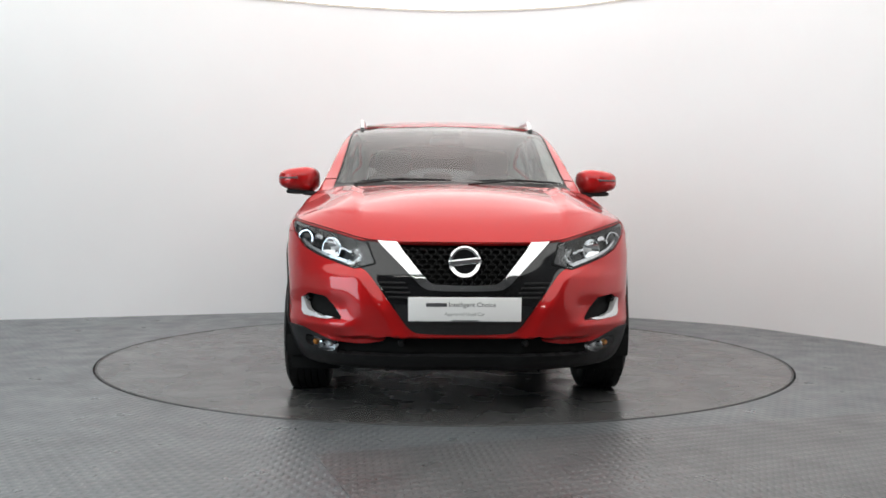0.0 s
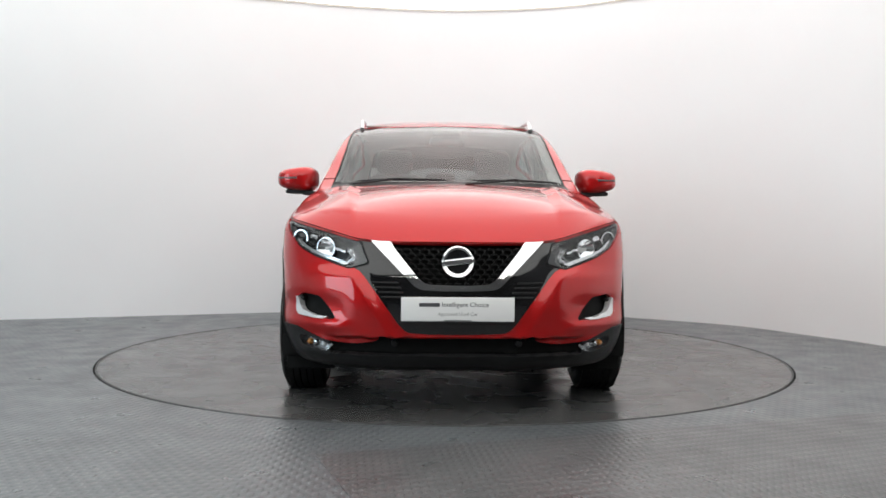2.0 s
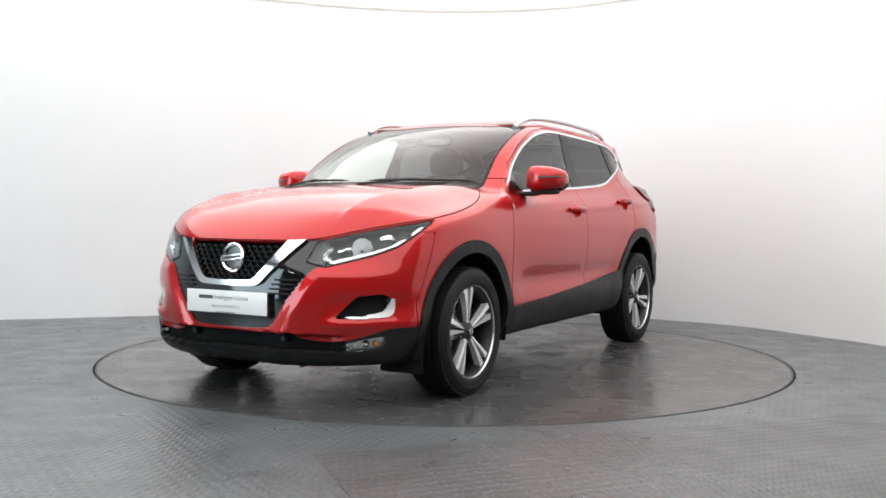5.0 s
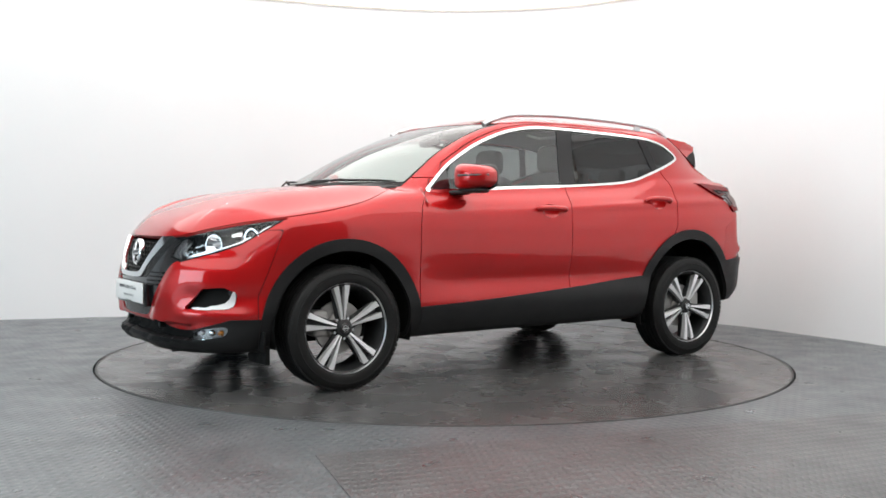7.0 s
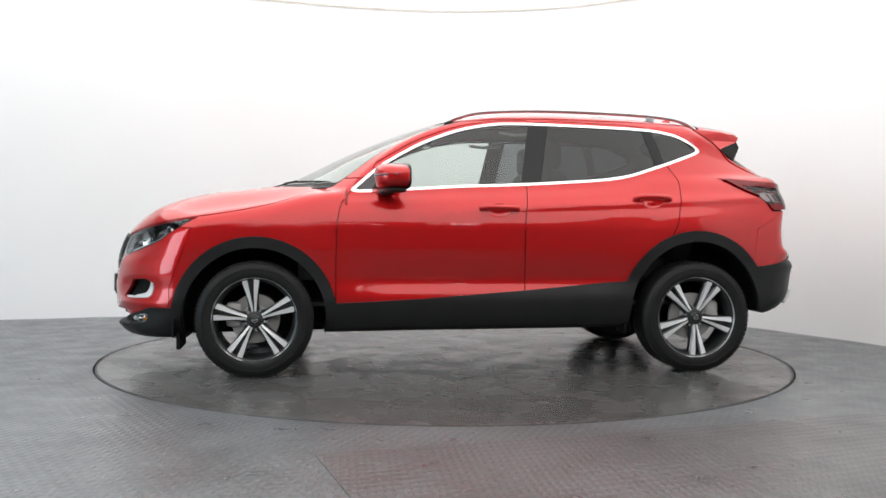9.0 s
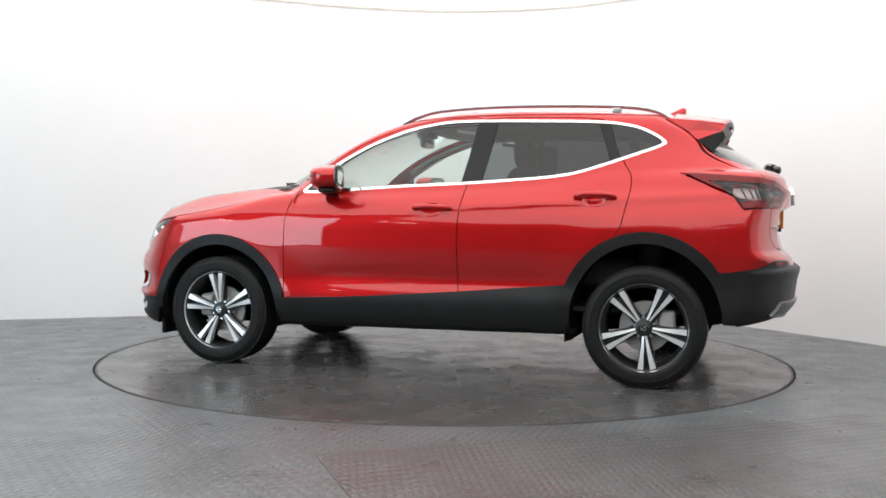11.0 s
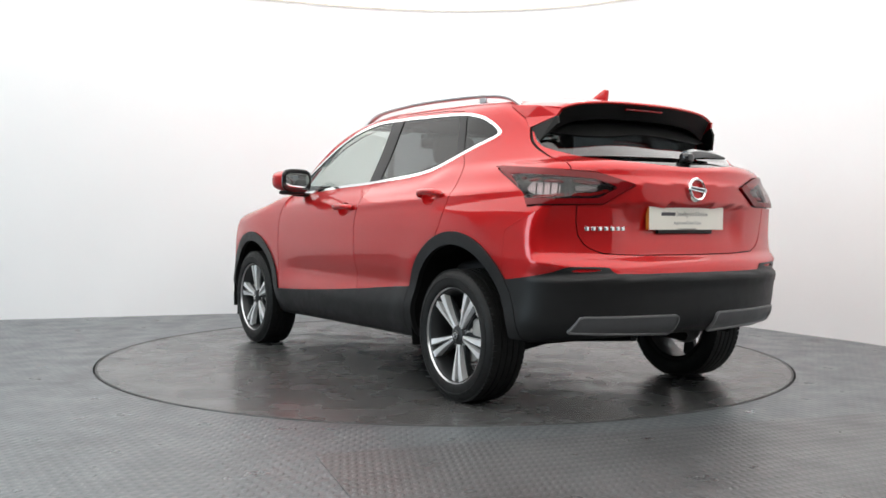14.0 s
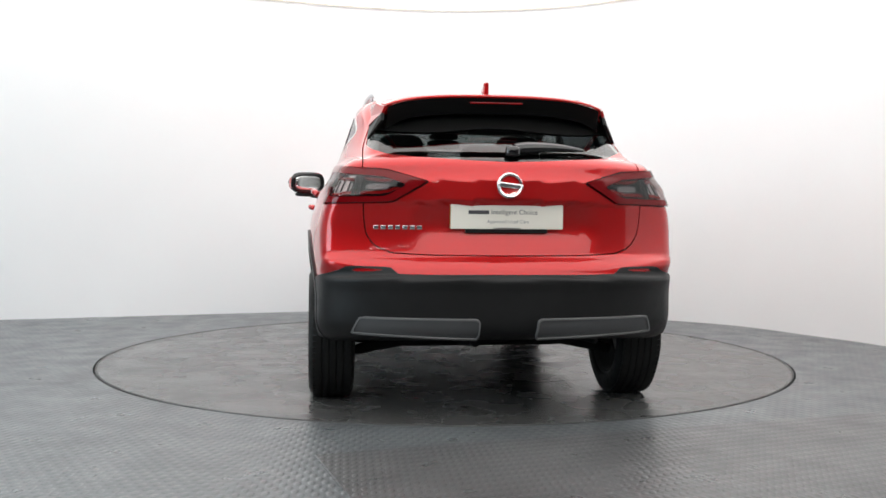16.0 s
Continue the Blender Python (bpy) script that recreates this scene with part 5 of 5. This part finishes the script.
    emblem(car, (q[0], 0, 1.076), 0.058, -1)
    x = rear_at(0.0, 0.94, 0.0)[0] - 0.012
    bm = bmesh.new()
    box(bm, x + 0.002, x + 0.022, -0.19, 0.19, 0.862, 0.90, 0.004)
    part("plate_carrier", bm, CLAD, car, "black plate carrier")
    ob = plate(car, x, 0.936, -1, PLATE_REAR, "Approved Used Cars")
    bm = bmesh.new()
    box(bm, -0.262, -0.2605, -0.006, 0.014, -0.054, 0.054)
    part("plate_edge", bm, AMBER, ob, "amber plate edge")
    for k in range(7):
        a0 = 0.605 - k * 0.0325
        q = rear_at(a0 - 0.013, 0.885, 0.002)
        bm = bmesh.new()
        box(bm, -0.0015, 0.0025, -0.0115, 0.0115, -0.0095, 0.0095, 0.002)
        b = part("name_block", bm, CHROME, car, "small chrome block of the model name")
        b.matrix_basis = pose(q[0], q[1], q[2], 0, 0, -8)


# ---- cabin ----
def build_cabin(car):
    bm = bmesh.new()
    prism(bm, [(1.08, 1.08), (0.95, 1.115), (0.70, 1.10), (0.52, 1.05), (0.46, 0.96), (0.50, 0.70), (0.62, 0.55), (1.08, 0.55)], 1.40, None, 0.02)
    part("dashboard", bm, TRIM, car, "dark grey dashboard")
    bm = bmesh.new()
    blob(bm, (0.60, -0.36, 1.07), (0.13, 0.19, 0.055), 0.7)
    part("instrument_hood", bm, TRIM, car, "dark instrument hood")
    bm = bmesh.new()
    blob(bm, (0.47, 0.0, 1.0), (0.03, 0.12, 0.10), 0.4)
    part("centre_screen", bm, GLOSS, car, "black centre screen")
    wheel = disc("steering_wheel", TRIM, car, (0.40, -0.36, 0.99), Vector((-0.9, 0, 0.42)), [(0.186, 0.0), (0.182, 0.012), (0.172, 0.014), (0.163, 0.0), (0.172, -0.014), (0.182, -0.012), (0.186, 0.0)], "black steering wheel")
    block("wheel_boss", TRIM, wheel, (0, 0, 0), (0.065, 0.02, 0.06), 0.6, "black steering boss")
    bm = bmesh.new()
    for a in (0, 180, 90):
        box(bm, 0.04, 0.17, -0.008, 0.008, -0.018, 0.018, 0.004, pose(0, 0, 0, 0, a, 0))
    part("wheel_arms", bm, TRIM, wheel, "steering wheel arm")
    for y in (0.36, -0.36):
        seat = new("front_seat")
        seat.parent = car
        tagged(seat, "dark cloth front seat")
        block("seat_cushion", SEAT, seat, (-0.08, y, 0.62), (0.27, 0.25, 0.10), 0.45)
        block("seat_back", SEAT, seat, (-0.40, y, 0.93), (0.085, 0.245, 0.33), 0.45, "", None).matrix_basis = Matrix.Translation((-0.40, 0, 0.7)) @ pose(0, 0, 0, 0, -16, 0) @ Matrix.Translation((0.40, 0, -0.7))
        block("head_restraint", SEAT, seat, (-0.53, y, 1.335), (0.05, 0.135, 0.095), 0.55)
        rod("restraint_post", CHROME, seat, [(-0.52, y + 0.06, 1.20), (-0.53, y + 0.06, 1.30)], 0.006)
        rod("restraint_post", CHROME, seat, [(-0.52, y - 0.06, 1.20), (-0.53, y - 0.06, 1.30)], 0.006)
    bench = new("rear_bench")
    bench.parent = car
    tagged(bench, "dark cloth rear bench seat")
    block("bench_cushion", SEAT, bench, (-1.0, 0, 0.62), (0.26, 0.66, 0.10), 0.35)
    b = block("bench_back", SEAT, bench, (-1.30, 0, 0.92), (0.08, 0.64, 0.30), 0.35)
    b.matrix_basis = Matrix.Translation((-1.30, 0, 0.65)) @ pose(0, 0, 0, 0, -18, 0) @ Matrix.Translation((1.30, 0, -0.65))
    for y in (-0.42, 0.0, 0.42):
        block("head_restraint", SEAT, bench, (-1.43, y, 1.235), (0.045, 0.125, 0.07), 0.5)
    bm = bmesh.new()
    box(bm, -1.95, -1.42, -0.62, 0.62, 1.10, 1.115, 0.005)
    part("parcel_shelf", bm, TRIM, car, "dark parcel shelf")
    bm = bmesh.new()
    box(bm, -0.2, 0.5, -0.11, 0.11, 0.45, 0.74, 0.03)
    part("centre_console", bm, TRIM, car, "dark centre console")
    bm = bmesh.new()
    box(bm, -1.6, 1.0, -0.72, 0.72, 0.40, 0.425)
    part("cabin_carpet", bm, TRIM, car, "dark carpet")
    bm = bmesh.new()
    blob(bm, (0.235, 0, 1.43), (0.02, 0.115, 0.032), 0.5)
    part("rear_view_mirror", bm, GLOSS, car, "black rear-view mirror")
    block("camera_housing", TRIM, car, (0.235, 0, 1.485), (0.055, 0.10, 0.022), 0.5, "dark camera housing behind the windscreen")
    for s in (1, -1):
        bm = bmesh.new()
        box(bm, -0.005, 0.005, -0.19, 0.19, -0.07, 0.07, 0.004)
        v = part("sun_visor", bm, LINER, car, "pale sun visor")
        v.matrix_basis = pose(0.10, s * 0.34, 1.512, 0, 68, 0)
        rod("grab_handle", LINER, car, [(-0.15, s * 0.56, 1.46), (-0.25, s * 0.545, 1.445), (-0.40, s * 0.56, 1.46)], 0.011, "pale grab handle")
    for y in (-0.36, 0.36):
        pts = [(-0.32, math.copysign(0.66, y), 1.36), (-0.34, math.copysign(0.70, y), 1.0), (-0.34, math.copysign(0.72, y), 0.6)]
        rod("seat_belt", TRIM, car, pts, 0.018, "dark seat belt")


def build_car():
    car = new("car")
    tagged(car, "red compact crossover car parked on the turntable", "car")
    doors = build_body(car)
    build_underside(car)
    for x, s, turn in ((1.323, 1, 6), (1.323, -1, 20), (-1.323, 1, 41), (-1.323, -1, 30)):
        build_wheel(car, x, s, turn)
    build_fittings(car, doors)
    build_cabin(car)
    return car


build_studio()
build_mat()
build_hall_lights()
TURNTABLE = build_turntable()
CAR = build_car()


TURN = [(0.0, -87.47), (1.5, -87.47), (1.75, -87.75), (2.0, -88.34), (2.25, -89.45), (2.5, -90.98), (2.75, -92.95), (3.0, -95.26), (3.25, -97.95)]
STEADY = (3.5, -100.9, 16.0, -262.5)


def motions():
    rows = list(TURN)
    t0, a0, t1, a1 = STEADY
    for i in range(26):
        t = t0 + (t1 - t0) * i / 25
        rows.append((t, a0 + (a1 - a0) * (t - t0) / (t1 - t0)))
    walk(TURNTABLE, [(t, pose(0, 0, 0, 0, 0, a - rows[0][1])) for t, a in rows])
    walk(CAR, [(t, pose(0, 0, 0, 0, 0, a) @ pose(-0.103, 0, 0)) for t, a in rows])


motions()
